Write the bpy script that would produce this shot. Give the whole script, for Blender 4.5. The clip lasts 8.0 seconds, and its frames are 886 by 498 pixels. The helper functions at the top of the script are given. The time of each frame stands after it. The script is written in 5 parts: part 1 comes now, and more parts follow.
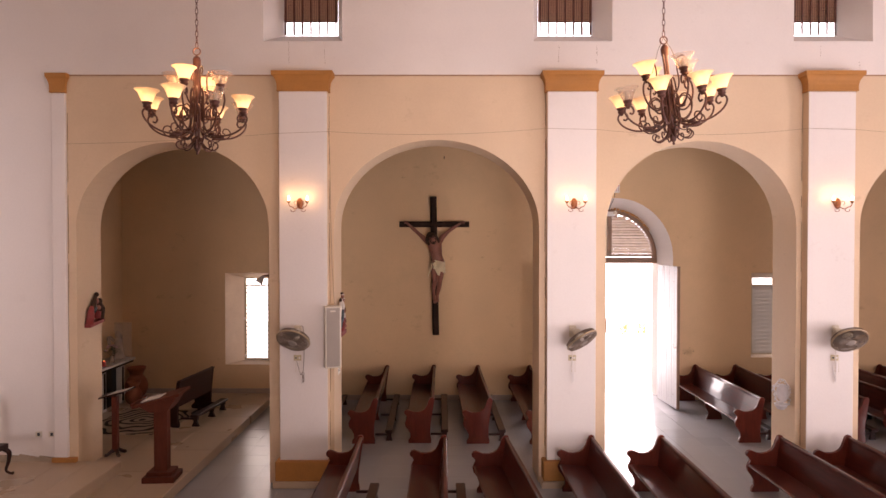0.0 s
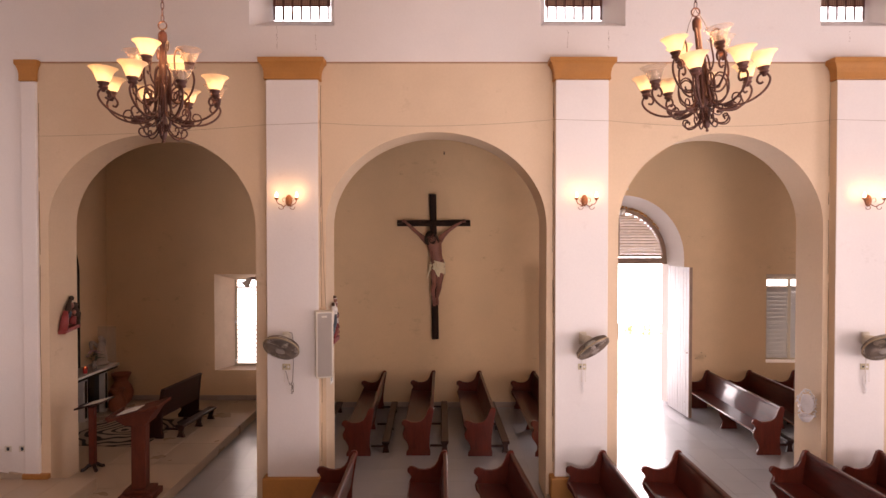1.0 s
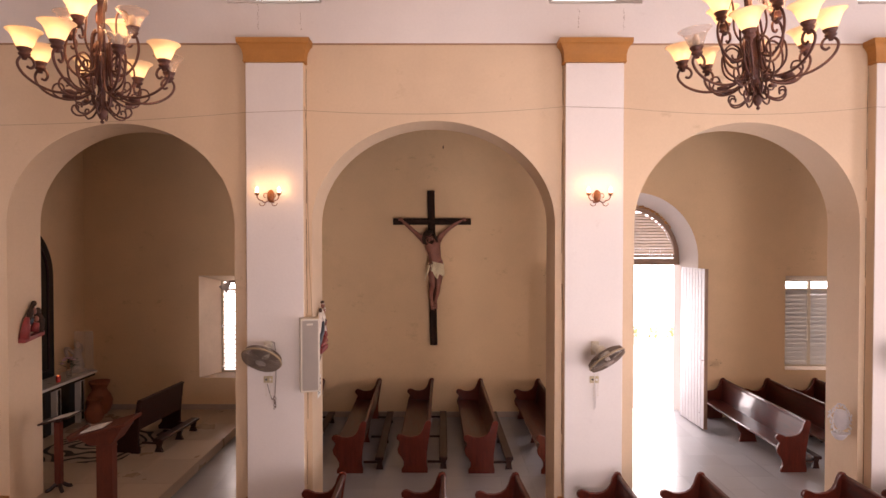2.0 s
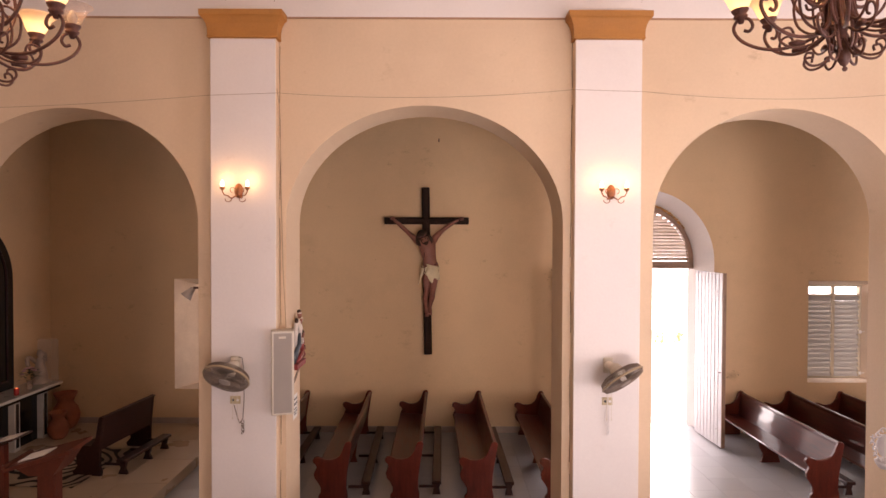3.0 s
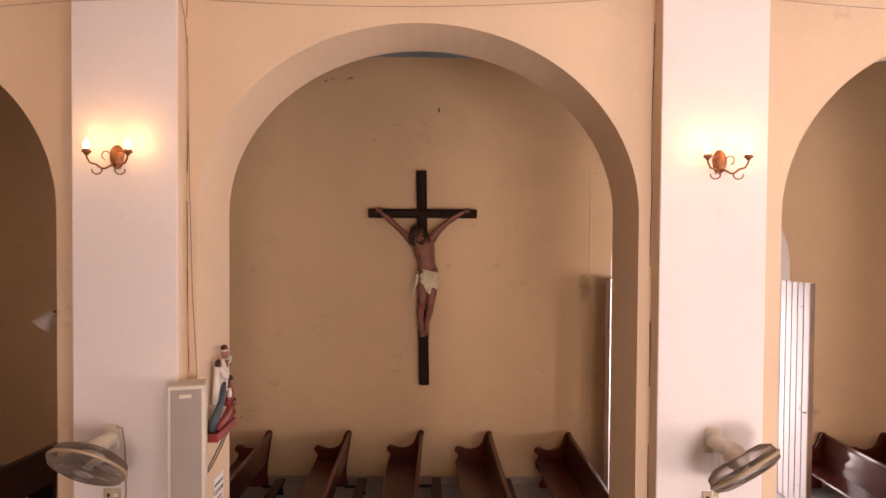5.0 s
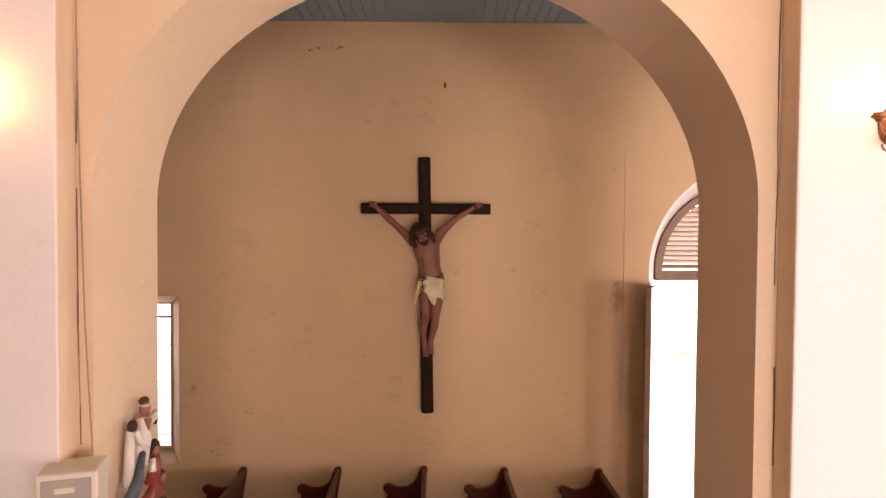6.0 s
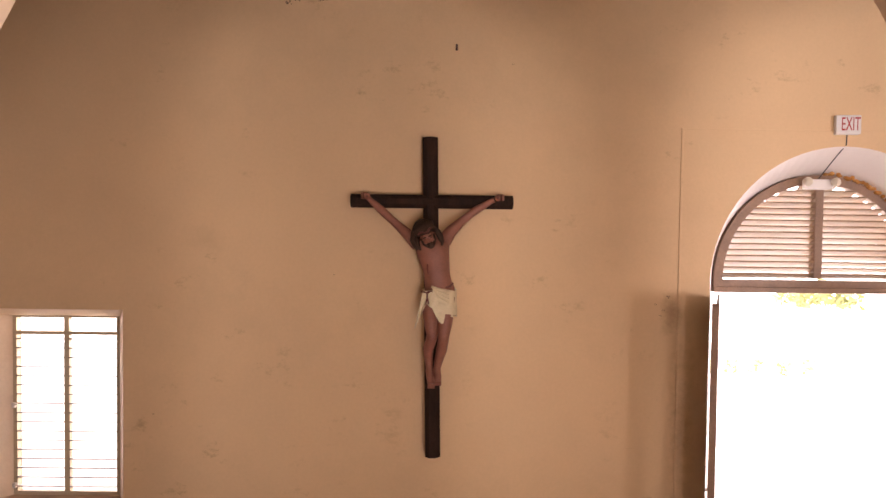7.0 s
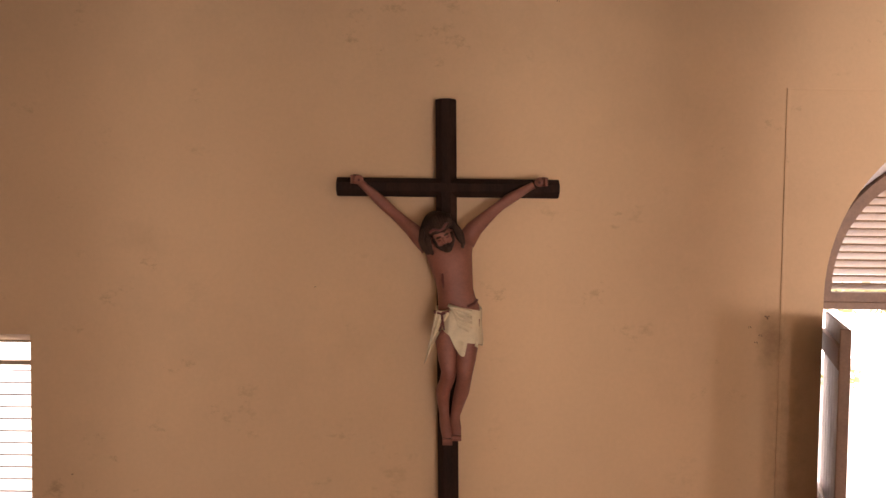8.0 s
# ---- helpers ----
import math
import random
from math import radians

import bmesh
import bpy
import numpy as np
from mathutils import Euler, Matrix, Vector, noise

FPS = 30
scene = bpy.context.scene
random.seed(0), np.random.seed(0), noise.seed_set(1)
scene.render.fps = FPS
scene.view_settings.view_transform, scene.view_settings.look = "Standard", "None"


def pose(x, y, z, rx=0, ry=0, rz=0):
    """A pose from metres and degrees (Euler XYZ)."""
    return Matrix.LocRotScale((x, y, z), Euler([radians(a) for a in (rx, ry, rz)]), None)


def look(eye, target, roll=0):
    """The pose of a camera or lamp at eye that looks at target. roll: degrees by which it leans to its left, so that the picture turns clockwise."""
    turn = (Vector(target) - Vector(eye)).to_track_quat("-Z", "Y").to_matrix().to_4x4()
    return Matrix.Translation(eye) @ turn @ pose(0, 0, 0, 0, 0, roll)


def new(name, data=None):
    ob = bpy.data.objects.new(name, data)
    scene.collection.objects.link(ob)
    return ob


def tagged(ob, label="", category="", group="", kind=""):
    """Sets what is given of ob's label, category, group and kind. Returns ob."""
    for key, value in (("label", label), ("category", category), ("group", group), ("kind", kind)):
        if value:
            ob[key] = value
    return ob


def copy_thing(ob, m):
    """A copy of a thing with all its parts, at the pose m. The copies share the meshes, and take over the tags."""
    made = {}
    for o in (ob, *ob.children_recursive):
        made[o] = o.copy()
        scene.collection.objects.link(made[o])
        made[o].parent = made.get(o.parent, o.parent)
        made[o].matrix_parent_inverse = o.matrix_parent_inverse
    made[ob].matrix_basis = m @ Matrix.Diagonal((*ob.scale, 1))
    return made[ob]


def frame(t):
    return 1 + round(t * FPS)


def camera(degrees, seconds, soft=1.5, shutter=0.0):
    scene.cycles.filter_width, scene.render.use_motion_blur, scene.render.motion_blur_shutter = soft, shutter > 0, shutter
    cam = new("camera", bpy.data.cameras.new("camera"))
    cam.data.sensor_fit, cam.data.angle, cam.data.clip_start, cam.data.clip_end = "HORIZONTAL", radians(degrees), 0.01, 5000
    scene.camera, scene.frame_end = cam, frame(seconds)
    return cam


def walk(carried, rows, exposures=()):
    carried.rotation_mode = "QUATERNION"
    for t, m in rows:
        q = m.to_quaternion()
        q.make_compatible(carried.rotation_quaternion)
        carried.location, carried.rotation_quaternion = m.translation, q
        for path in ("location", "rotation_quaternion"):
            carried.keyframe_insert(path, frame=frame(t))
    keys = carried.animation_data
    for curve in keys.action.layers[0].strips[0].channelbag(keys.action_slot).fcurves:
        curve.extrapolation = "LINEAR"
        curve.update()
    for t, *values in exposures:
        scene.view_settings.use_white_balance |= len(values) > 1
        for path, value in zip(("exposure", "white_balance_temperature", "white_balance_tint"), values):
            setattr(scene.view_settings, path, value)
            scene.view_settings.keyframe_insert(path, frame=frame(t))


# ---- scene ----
cam = camera(72.0, 8.0)
PATH = [
    (0, (0.023, -0.02, 3.806), (0.024, 1.98, 3.775), -0.0),
    (0.5, (0.02, 0.327, 3.813), (0.02, 2.327, 3.779), -0.0),
    (1, (0.018, 0.666, 3.817), (0.02, 2.666, 3.783), 0.0),
    (1.5, (0.021, 1.056, 3.817), (0.024, 3.055, 3.782), 0.1),
    (1.7, (0.03, 1.23, 3.819), (0.031, 3.229, 3.782), 0.0),
    (3, (0.142, 2.491, 3.838), (0.143, 4.491, 3.801), 0.2),
    (3.5, (0.185, 3.088, 3.836), (0.186, 5.088, 3.799), 0.2),
    (4, (0.189, 3.747, 3.837), (0.192, 5.747, 3.799), 0.2),
    (4.5, (0.147, 4.435, 3.824), (0.152, 6.435, 3.787), 0.3),
    (4.7, (0.121, 4.721, 3.821), (0.13, 6.721, 3.783), 0.4),
    (5.8, (0.006, 6.394, 3.858), (0.02, 8.393, 3.803), 0.4),
    (6, (-0.013, 6.689, 3.86), (0.002, 8.688, 3.807), 0.4),
    (6.5, (-0.059, 7.48, 3.863), (-0.043, 9.48, 3.809), 0.5),
    (7, (-0.103, 8.292, 3.867), (-0.089, 10.291, 3.809), 0.7),
    (7.5, (-0.154, 9.113, 3.877), (-0.142, 11.112, 3.813), 0.5),
    (8, (-0.226, 9.971, 3.868), (-0.219, 11.97, 3.799), 0.7),
]
walk(cam, [(t, look(eye, target, roll)) for t, eye, target, roll in PATH],
     exposures=[(0.0, 0.03, 6980, 23), (1.5, 0.03, 6980, 23), (3.5, 0.17, 7200, 23), (4.5, 0.15, 7350, 23), (6.0, 0.48, 7420, 22), (7.0, 0.61, 7120, 20), (8.0, 0.28, 7500, 23)])

# ---------------------------------------------------------------- light
FZ = -0.08            # nave floor level
world = bpy.data.worlds.new("sky")
scene.world = world
world.use_nodes = True
wn = world.node_tree.nodes
sky = wn.new("ShaderNodeTexSky")
sky.sky_type, sky.sun_disc = "NISHITA", False
sky.sun_elevation, sky.sun_rotation = radians(58), radians(150)
world.node_tree.links.new(sky.outputs[0], wn["Background"].inputs[0])
wn["Background"].inputs[1].default_value = 0.15


def lamp(name, kind, energy, colour, m, **more):
    d = bpy.data.lights.new(name, kind)
    d.energy, d.color = energy, colour
    for k, v in more.items():
        if k == "size":
            d.shape, d.size, d.size_y = "RECTANGLE", v[0], v[1]
        elif k == "radius":
            d.shadow_soft_size = v
        elif k == "spread":
            d.spread = v
        elif k == "angle":
            d.angle = v
    ob = new(name, d)
    ob.matrix_world = m
    return ob


lamp("sun", "SUN", 5.0, (1, 0.95, 0.87), look((0, 0, 0), (-0.30, 0.46, -0.85)), angle=radians(0.5))
# sky light from assumed, unseen openings: far side of the nave and the entrance
for wx, power in ((-2.1, 8), (2.1, 30), (6.3, 38), (10.5, 38)):
    lamp("window_light", "AREA", power, (0.97, 0.96, 1.0), look((wx, -2.45, 7.6), (wx + 0.5, 6.0, 4.6)), size=(1.3, 1.5))
# added fill across the nave, no door there: brightens arches and aisle wall
lamp("nave_fill_light", "AREA", 95, (0.98, 0.95, 1.0), look((2.6, -2.45, 1.9), (2.4, 8, 3.9)), size=(3.4, 3.4), spread=radians(58))
lamp("nave_fill_light", "AREA", 330, (0.98, 0.95, 1.0), look((9.6, -2.45, 1.9), (9.1, 8, 3.6)), size=(2.2, 3.4))
# narrow added fill, aimed only at the white wall by the sanctuary
lamp("sanctuary_fill_light", "AREA", 48, (0.98, 0.95, 1.0), look((-8.6, -2.45, 2.6), (-9.6, 9.7, 3.6)), size=(1.6, 3.4), spread=radians(48))
lamp("entrance_light", "AREA", 840, (0.97, 0.93, 1.0), look((13.9, 4.5, 2.3), (2, 6.5, 3.2)), size=(3.0, 4.2))
# daylight outside the aisle door
lamp("aisle_door_light", "AREA", 300, (1.0, 0.96, 0.98), look((5.1, 16.7, 1.45), (3.9, 10.0, 1.6)), size=(2.6, 2.9))
# daylight outside the louvred window
lamp("aisle_window_light", "AREA", 42, (1.0, 0.74, 0.50), look((-4.35, 16.3, 2.3), (-3.9, 12.0, 1.2)), size=(1.6, 2.2))


# ---------------------------------------------------------------- materials
def material(name, colour, rough=0.6, metal=0.0, var=0.06, scale=3.0, fine=60.0, bump=0.15, stain=None, stain_amt=0.0,
             coat=0.0, spec=0.5, uneven=0.1, placed=False, emit=0.0, emit_colour=None, stretch=None):
    """Principled surface with two scales of tone and a fine relief."""
    mat = bpy.data.materials.new(name)
    mat.use_nodes = True
    nt = mat.node_tree
    n, l = nt.nodes, nt.links
    b = n["Principled BSDF"]
    tc = n.new("ShaderNodeTexCoord")
    src = n.new("ShaderNodeNewGeometry").outputs["Position"] if placed else tc.outputs["Object"]
    if stretch:
        mp = n.new("ShaderNodeMapping")
        mp.inputs["Scale"].default_value = stretch
        l.new(src, mp.inputs[0])
        src = mp.outputs[0]
    big, small = n.new("ShaderNodeTexNoise"), n.new("ShaderNodeTexNoise")
    for t, sc, det in ((big, scale, 5), (small, fine, 4)):
        t.inputs["Scale"].default_value, t.inputs["Detail"].default_value = sc, det
        l.new(src, t.inputs["Vector"])
    mix = n.new("ShaderNodeMix")
    mix.data_type = "RGBA"
    c = Vector(colour)
    mix.inputs[6].default_value = (*(c * (1 - var * 2.2)), 1)
    mix.inputs[7].default_value = (*[min(1, q) for q in c * (1 + var * 2.2)], 1)
    l.new(big.outputs[0], mix.inputs[0])
    out = mix.outputs[2]
    if stain:
        st = n.new("ShaderNodeTexNoise")
        st.inputs["Scale"].default_value, st.inputs["Detail"].default_value = scale * 0.37, 8
        st.inputs["Roughness"].default_value = 0.7
        l.new(src, st.inputs["Vector"])
        ramp = n.new("ShaderNodeMapRange")
        ramp.inputs[1].default_value, ramp.inputs[2].default_value = 0.5, 0.72
        ramp.inputs[4].default_value = stain_amt
        l.new(st.outputs[0], ramp.inputs[0])
        m2 = n.new("ShaderNodeMix")
        m2.data_type = "RGBA"
        m2.inputs[7].default_value = (*stain, 1)
        l.new(ramp.outputs[0], m2.inputs[0])
        l.new(out, m2.inputs[6])
        out = m2.outputs[2]
    m3 = n.new("ShaderNodeMix")
    m3.data_type, m3.blend_type = "RGBA", "MULTIPLY"
    m3.inputs[0].default_value = 1.0
    mr = n.new("ShaderNodeMapRange")
    mr.inputs[3].default_value, mr.inputs[4].default_value = 1 - var * 1.5, 1 + var * 0.7
    l.new(small.outputs[0], mr.inputs[0])
    l.new(out, m3.inputs[6])
    l.new(mr.outputs[0], m3.inputs[7])
    l.new(m3.outputs[2], b.inputs["Base Color"])
    rr = n.new("ShaderNodeMapRange")
    rr.inputs[3].default_value, rr.inputs[4].default_value = max(0.02, rough - uneven), min(1, rough + uneven)
    l.new(big.outputs[0], rr.inputs[0])
    l.new(rr.outputs[0], b.inputs["Roughness"])
    b.inputs["Metallic"].default_value = metal
    b.inputs["Coat Weight"].default_value = coat
    b.inputs["Coat Roughness"].default_value = 0.09
    b.inputs["Specular IOR Level"].default_value = spec
    if bump:
        bp = n.new("ShaderNodeBump")
        bp.inputs["Strength"].default_value, bp.inputs["Distance"].default_value = bump, 0.01
        l.new(small.outputs[0], bp.inputs["Height"])
        l.new(bp.outputs[0], b.inputs["Normal"])
    if emit:
        b.inputs["Emission Color"].default_value = (*(emit_colour or colour), 1)
        b.inputs["Emission Strength"].default_value = emit
    return mat


M_BEIGE = material("beige_wall_paint", (0.72, 0.485, 0.275), 0.75, var=0.04, scale=1.1, fine=28, bump=0.12, stain=(0.56, 0.38, 0.22), stain_amt=0.45)
def scuffs(mat, colour, amount, scale=2.6, lo=0.60, hi=0.70):
    """Small uneven marks and smudges on a painted wall."""
    n, lk = mat.node_tree.nodes, mat.node_tree.links
    b = n["Principled BSDF"]
    src = b.inputs["Base Color"].links[0].from_socket
    tc, a, c = n.new("ShaderNodeTexCoord"), n.new("ShaderNodeTexNoise"), n.new("ShaderNodeTexNoise")
    a.inputs["Scale"].default_value, a.inputs["Detail"].default_value, a.inputs["Roughness"].default_value = scale, 9, 0.72
    c.inputs["Scale"].default_value, c.inputs["Detail"].default_value = 0.55, 3
    mp = n.new("ShaderNodeMapping")
    mp.inputs["Scale"].default_value = (1.0, 1.0, 1.5)
    lk.new(tc.outputs["Object"], mp.inputs[0])
    for q in (a, c):
        lk.new(mp.outputs[0], q.inputs["Vector"])
    r1, r2, mu, mx = n.new("ShaderNodeMapRange"), n.new("ShaderNodeMapRange"), n.new("ShaderNodeMath"), n.new("ShaderNodeMix")
    r1.inputs[1].default_value, r1.inputs[2].default_value, r1.inputs[4].default_value = lo, hi, amount
    r2.inputs[1].default_value, r2.inputs[2].default_value = 0.42, 0.6
    mu.operation = "MULTIPLY"
    lk.new(a.outputs[0], r1.inputs[0])
    lk.new(c.outputs[0], r2.inputs[0])
    lk.new(r1.outputs[0], mu.inputs[0])
    lk.new(r2.outputs[0], mu.inputs[1])
    mx.data_type = "RGBA"
    mx.inputs[7].default_value = (*colour, 1)
    lk.new(mu.outputs[0], mx.inputs[0])
    lk.new(src, mx.inputs[6])
    lk.new(mx.outputs[2], b.inputs["Base Color"])


scuffs(M_BEIGE, (0.40, 0.25, 0.14), 0.65)


def grime_shade(mat, centre, size, colour, amount):
    """A dark patch of uneven outline at one place on a wall: grime, also painted shade."""
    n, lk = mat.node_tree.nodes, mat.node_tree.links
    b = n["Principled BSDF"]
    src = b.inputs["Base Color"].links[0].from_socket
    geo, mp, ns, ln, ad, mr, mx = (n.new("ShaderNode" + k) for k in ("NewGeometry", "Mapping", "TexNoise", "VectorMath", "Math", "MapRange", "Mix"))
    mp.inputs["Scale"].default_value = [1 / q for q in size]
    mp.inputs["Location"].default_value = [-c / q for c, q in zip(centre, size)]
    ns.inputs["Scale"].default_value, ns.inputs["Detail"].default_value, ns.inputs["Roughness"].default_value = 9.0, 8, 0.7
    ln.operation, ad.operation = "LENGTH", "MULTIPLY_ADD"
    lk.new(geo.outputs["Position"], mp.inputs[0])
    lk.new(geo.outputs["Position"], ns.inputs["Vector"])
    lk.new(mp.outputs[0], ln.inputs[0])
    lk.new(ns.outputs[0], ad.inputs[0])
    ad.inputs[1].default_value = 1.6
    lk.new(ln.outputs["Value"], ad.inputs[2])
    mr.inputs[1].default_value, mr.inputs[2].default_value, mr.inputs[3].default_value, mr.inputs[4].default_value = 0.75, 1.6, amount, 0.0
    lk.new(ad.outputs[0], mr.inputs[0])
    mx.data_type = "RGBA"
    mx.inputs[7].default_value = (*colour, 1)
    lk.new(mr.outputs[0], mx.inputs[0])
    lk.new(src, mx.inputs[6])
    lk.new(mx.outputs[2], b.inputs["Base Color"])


# first two, left of the door: grime with the shade there painted in
grime_shade(M_BEIGE, (2.36, 14.71, 3.02), (0.20, 1.0, 0.34), (0.22, 0.12, 0.06), 0.5)
grime_shade(M_BEIGE, (2.52, 14.71, 1.9), (0.22, 1.0, 1.3), (0.34, 0.21, 0.12), 0.5)
grime_shade(M_BEIGE, (-2.55, 14.71, 3.75), (0.34, 1.0, 0.22), (0.42, 0.27, 0.15), 0.22)
grime_shade(M_BEIGE, (5.95, 14.71, 1.08), (0.22, 1.0, 0.16), (0.36, 0.22, 0.13), 0.6)
M_NAVE = material("pale_beige_wall_paint", (0.71, 0.53, 0.355), 0.75, var=0.04, scale=1.1, fine=28, bump=0.12, stain=(0.62, 0.44, 0.29), stain_amt=0.5)
scuffs(M_NAVE, (0.42, 0.27, 0.16), 0.45)
M_WHITE = material("white_wall_paint", (0.80, 0.73, 0.68), 0.75, var=0.03, scale=0.9, fine=30, bump=0.12, stain=(0.70, 0.62, 0.57), stain_amt=0.4)
scuffs(M_WHITE, (0.55, 0.46, 0.40), 0.35)
M_REVEAL = material("cream_reveal_paint", (0.70, 0.54, 0.39), 0.75, var=0.05, scale=1.5, fine=30, bump=0.15, stain=(0.52, 0.37, 0.25), stain_amt=0.6)
M_OCHRE = material("ochre_paint", (0.47, 0.20, 0.045), 0.65, var=0.08, scale=4, fine=40, bump=0.2, stain=(0.38, 0.16, 0.035), stain_amt=0.6)
M_FLOOR = material("terrazzo_floor", (0.36, 0.35, 0.36), 0.25, placed=True, uneven=0.03, var=0.02, scale=1.2, fine=180, bump=0.02)
M_GROUT = material("floor_grout", (0.30, 0.28, 0.27), 0.7, bump=0.1)
M_MARBLE = material("cream_marble_slab", (0.51, 0.385, 0.27), 0.3, placed=True, var=0.035, scale=1.4, fine=90, bump=0.02, stain=(0.47, 0.35, 0.24), stain_amt=0.2)
M_CEIL = material("blue_ceiling_paint", (0.30, 0.42, 0.50), 0.7, var=0.05, bump=0.1)
M_CEILW = material("white_ceiling_paint", (0.78, 0.74, 0.72), 0.7, var=0.03, bump=0.1)
M_WOOD = material("red_varnished_wood", (0.085, 0.014, 0.008), 0.45, spec=0.15, var=0.28, scale=3.5, fine=35, bump=0.03, coat=0.55, stretch=(6, 0.7, 6))
M_WOODEND = material("red_varnished_wood_ends", (0.125, 0.020, 0.010), 0.45, spec=0.15, var=0.25, scale=5, fine=40, bump=0.03, coat=0.5, stretch=(3, 3, 0.8))
M_DARKWOOD = material("dark_brown_wood", (0.036, 0.010, 0.007), 0.45, spec=0.15, var=0.3, scale=3.5, fine=40, bump=0.05, coat=0.4, stretch=(6, 0.8, 6))
M_CROSS = material("black_brown_timber", (0.034, 0.017, 0.011), 0.75, spec=0.15, var=0.35, scale=4, fine=45, bump=0.4, stretch=(3, 3, 0.6))
M_LECTERN = material("matt_red_wood", (0.115, 0.028, 0.014), 0.6, var=0.2, scale=5, fine=40, bump=0.05, spec=0.2, stretch=(3, 3, 0.8))
M_DOOR = material("white_door_paint", (0.47, 0.44, 0.44), 0.5, var=0.04, scale=4, fine=50, bump=0.1)
M_DOORFRAME = material("brown_door_frame", (0.27, 0.16, 0.10), 0.55, var=0.2, scale=5, fine=50, bump=0.2)
M_LOUVER = material("tan_louver_wood", (0.30, 0.185, 0.10), 0.55, var=0.2, scale=6, fine=50, bump=0.2)
M_FRAMEW = material("cream_window_paint", (0.50, 0.41, 0.28), 0.5, var=0.05, bump=0.1)
M_IRON = material("rust_brown_iron", (0.125, 0.045, 0.030), 0.5, metal=0.2, var=0.35, scale=14, fine=90, bump=0.2)
M_BRONZE = material("copper_brown_plate", (0.33, 0.13, 0.06), 0.35, metal=0.6, var=0.3, scale=30, fine=120, bump=0.3)
M_BLACK = material("black_marble", (0.012, 0.012, 0.013), 0.2, var=0.4, scale=5, bump=0.0)
M_GREY = material("grey_grille_cloth", (0.36, 0.305, 0.26), 0.7, var=0.05, scale=5, fine=400, bump=0.3)
M_CREAMPL = material("cream_plastic", (0.66, 0.58, 0.46), 0.4, var=0.05, bump=0.0)
M_CLAY = material("terracotta_clay", (0.34, 0.10, 0.045), 0.65, var=0.15, scale=8, fine=60, bump=0.2)


def emission(name, colour, strength):
    mat = bpy.data.materials.new(name)
    mat.use_nodes = True
    b = mat.node_tree.nodes["Principled BSDF"]
    b.inputs["Base Color"].default_value = (*colour, 1)
    b.inputs["Emission Color"].default_value = (*colour, 1)
    b.inputs["Emission Strength"].default_value = strength
    return mat


M_BULB = emission("warm_bulb", (1.0, 0.77, 0.45), 9.0)
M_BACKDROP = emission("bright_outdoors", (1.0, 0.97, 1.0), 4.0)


# ---------------------------------------------------------------- mesh helpers
def box(bm, x0, x1, y0, y1, z0, z1):
    v = [bm.verts.new(p) for p in ((x0, y0, z0), (x1, y0, z0), (x1, y1, z0), (x0, y1, z0), (x0, y0, z1), (x1, y0, z1), (x1, y1, z1), (x0, y1, z1))]
    for f in ((0, 3, 2, 1), (4, 5, 6, 7), (0, 1, 5, 4), (1, 2, 6, 5), (2, 3, 7, 6), (3, 0, 4, 7)):
        bm.faces.new([v[i] for i in f])
    return v


def soft_box(bm, x0, x1, y0, y1, z0, z1, r=0.008, seg=2):
    v = box(bm, x0, x1, y0, y1, z0, z1)
    es = {e for q in v for e in q.link_edges}
    bmesh.ops.bevel(bm, geom=list(es), offset=r, segments=seg, affect="EDGES", profile=0.5)


def prism(bm, pts, axis, a, b, r=0.0):
    """A closed outline of two numbers a point, pushed from a to b along the axis."""
    put = {"x": lambda p, q: (q, p[0], p[1]), "y": lambda p, q: (p[0], q, p[1]), "z": lambda p, q: (p[0], p[1], q)}[axis]
    lo, hi = [bm.verts.new(put(p, a)) for p in pts], [bm.verts.new(put(p, b)) for p in pts]
    n = len(pts)
    fs = [bm.faces.new(lo), bm.faces.new(hi)]
    for i in range(n):
        fs.append(bm.faces.new((lo[i], lo[(i + 1) % n], hi[(i + 1) % n], hi[i])))
    bmesh.ops.recalc_face_normals(bm, faces=fs)
    if r:
        es = [e for f in fs[:2] for e in f.edges]
        bmesh.ops.bevel(bm, geom=es, offset=r, segments=2, affect="EDGES", profile=0.5)


def tube(bm, pts, r, seg=8, caps=True):
    """A round bar along a line of points; r is one radius or one for each point."""
    pts = [Vector(p) for p in pts]
    rs = r if isinstance(r, (list, tuple)) else [r] * len(pts)
    rings, up = [], None
    for i, p in enumerate(pts):
        d = (pts[min(i + 1, len(pts) - 1)] - pts[max(i - 1, 0)]).normalized()
        if up is None:
            up = Vector((0, 0, 1)) if abs(d.z) < 0.9 else Vector((1, 0, 0))
        s = d.cross(up).normalized()
        up = s.cross(d).normalized()
        rings.append([bm.verts.new(p + rs[i] * (math.cos(a) * s + math.sin(a) * up)) for a in (math.tau * k / seg for k in range(seg))])
    for a, b in zip(rings, rings[1:]):
        for k in range(seg):
            bm.faces.new((a[k], a[(k + 1) % seg], b[(k + 1) % seg], b[k]))
    if caps:
        bm.faces.new(rings[0][::-1])
        bm.faces.new(rings[-1])


def lathe(bm, prof, seg=24, centre=(0, 0, 0), close=False):
    c = Vector(centre)
    rings = []
    for r, z in prof:
        if r < 1e-5:
            rings.append([bm.verts.new(c + Vector((0, 0, z)))])
        else:
            rings.append([bm.verts.new(c + Vector((r * math.cos(math.tau * k / seg), r * math.sin(math.tau * k / seg), z))) for k in range(seg)])
    for a, b in zip(rings, rings[1:]):
        for k in range(seg):
            j = (k + 1) % seg
            if len(a) == 1 and len(b) == 1:
                continue
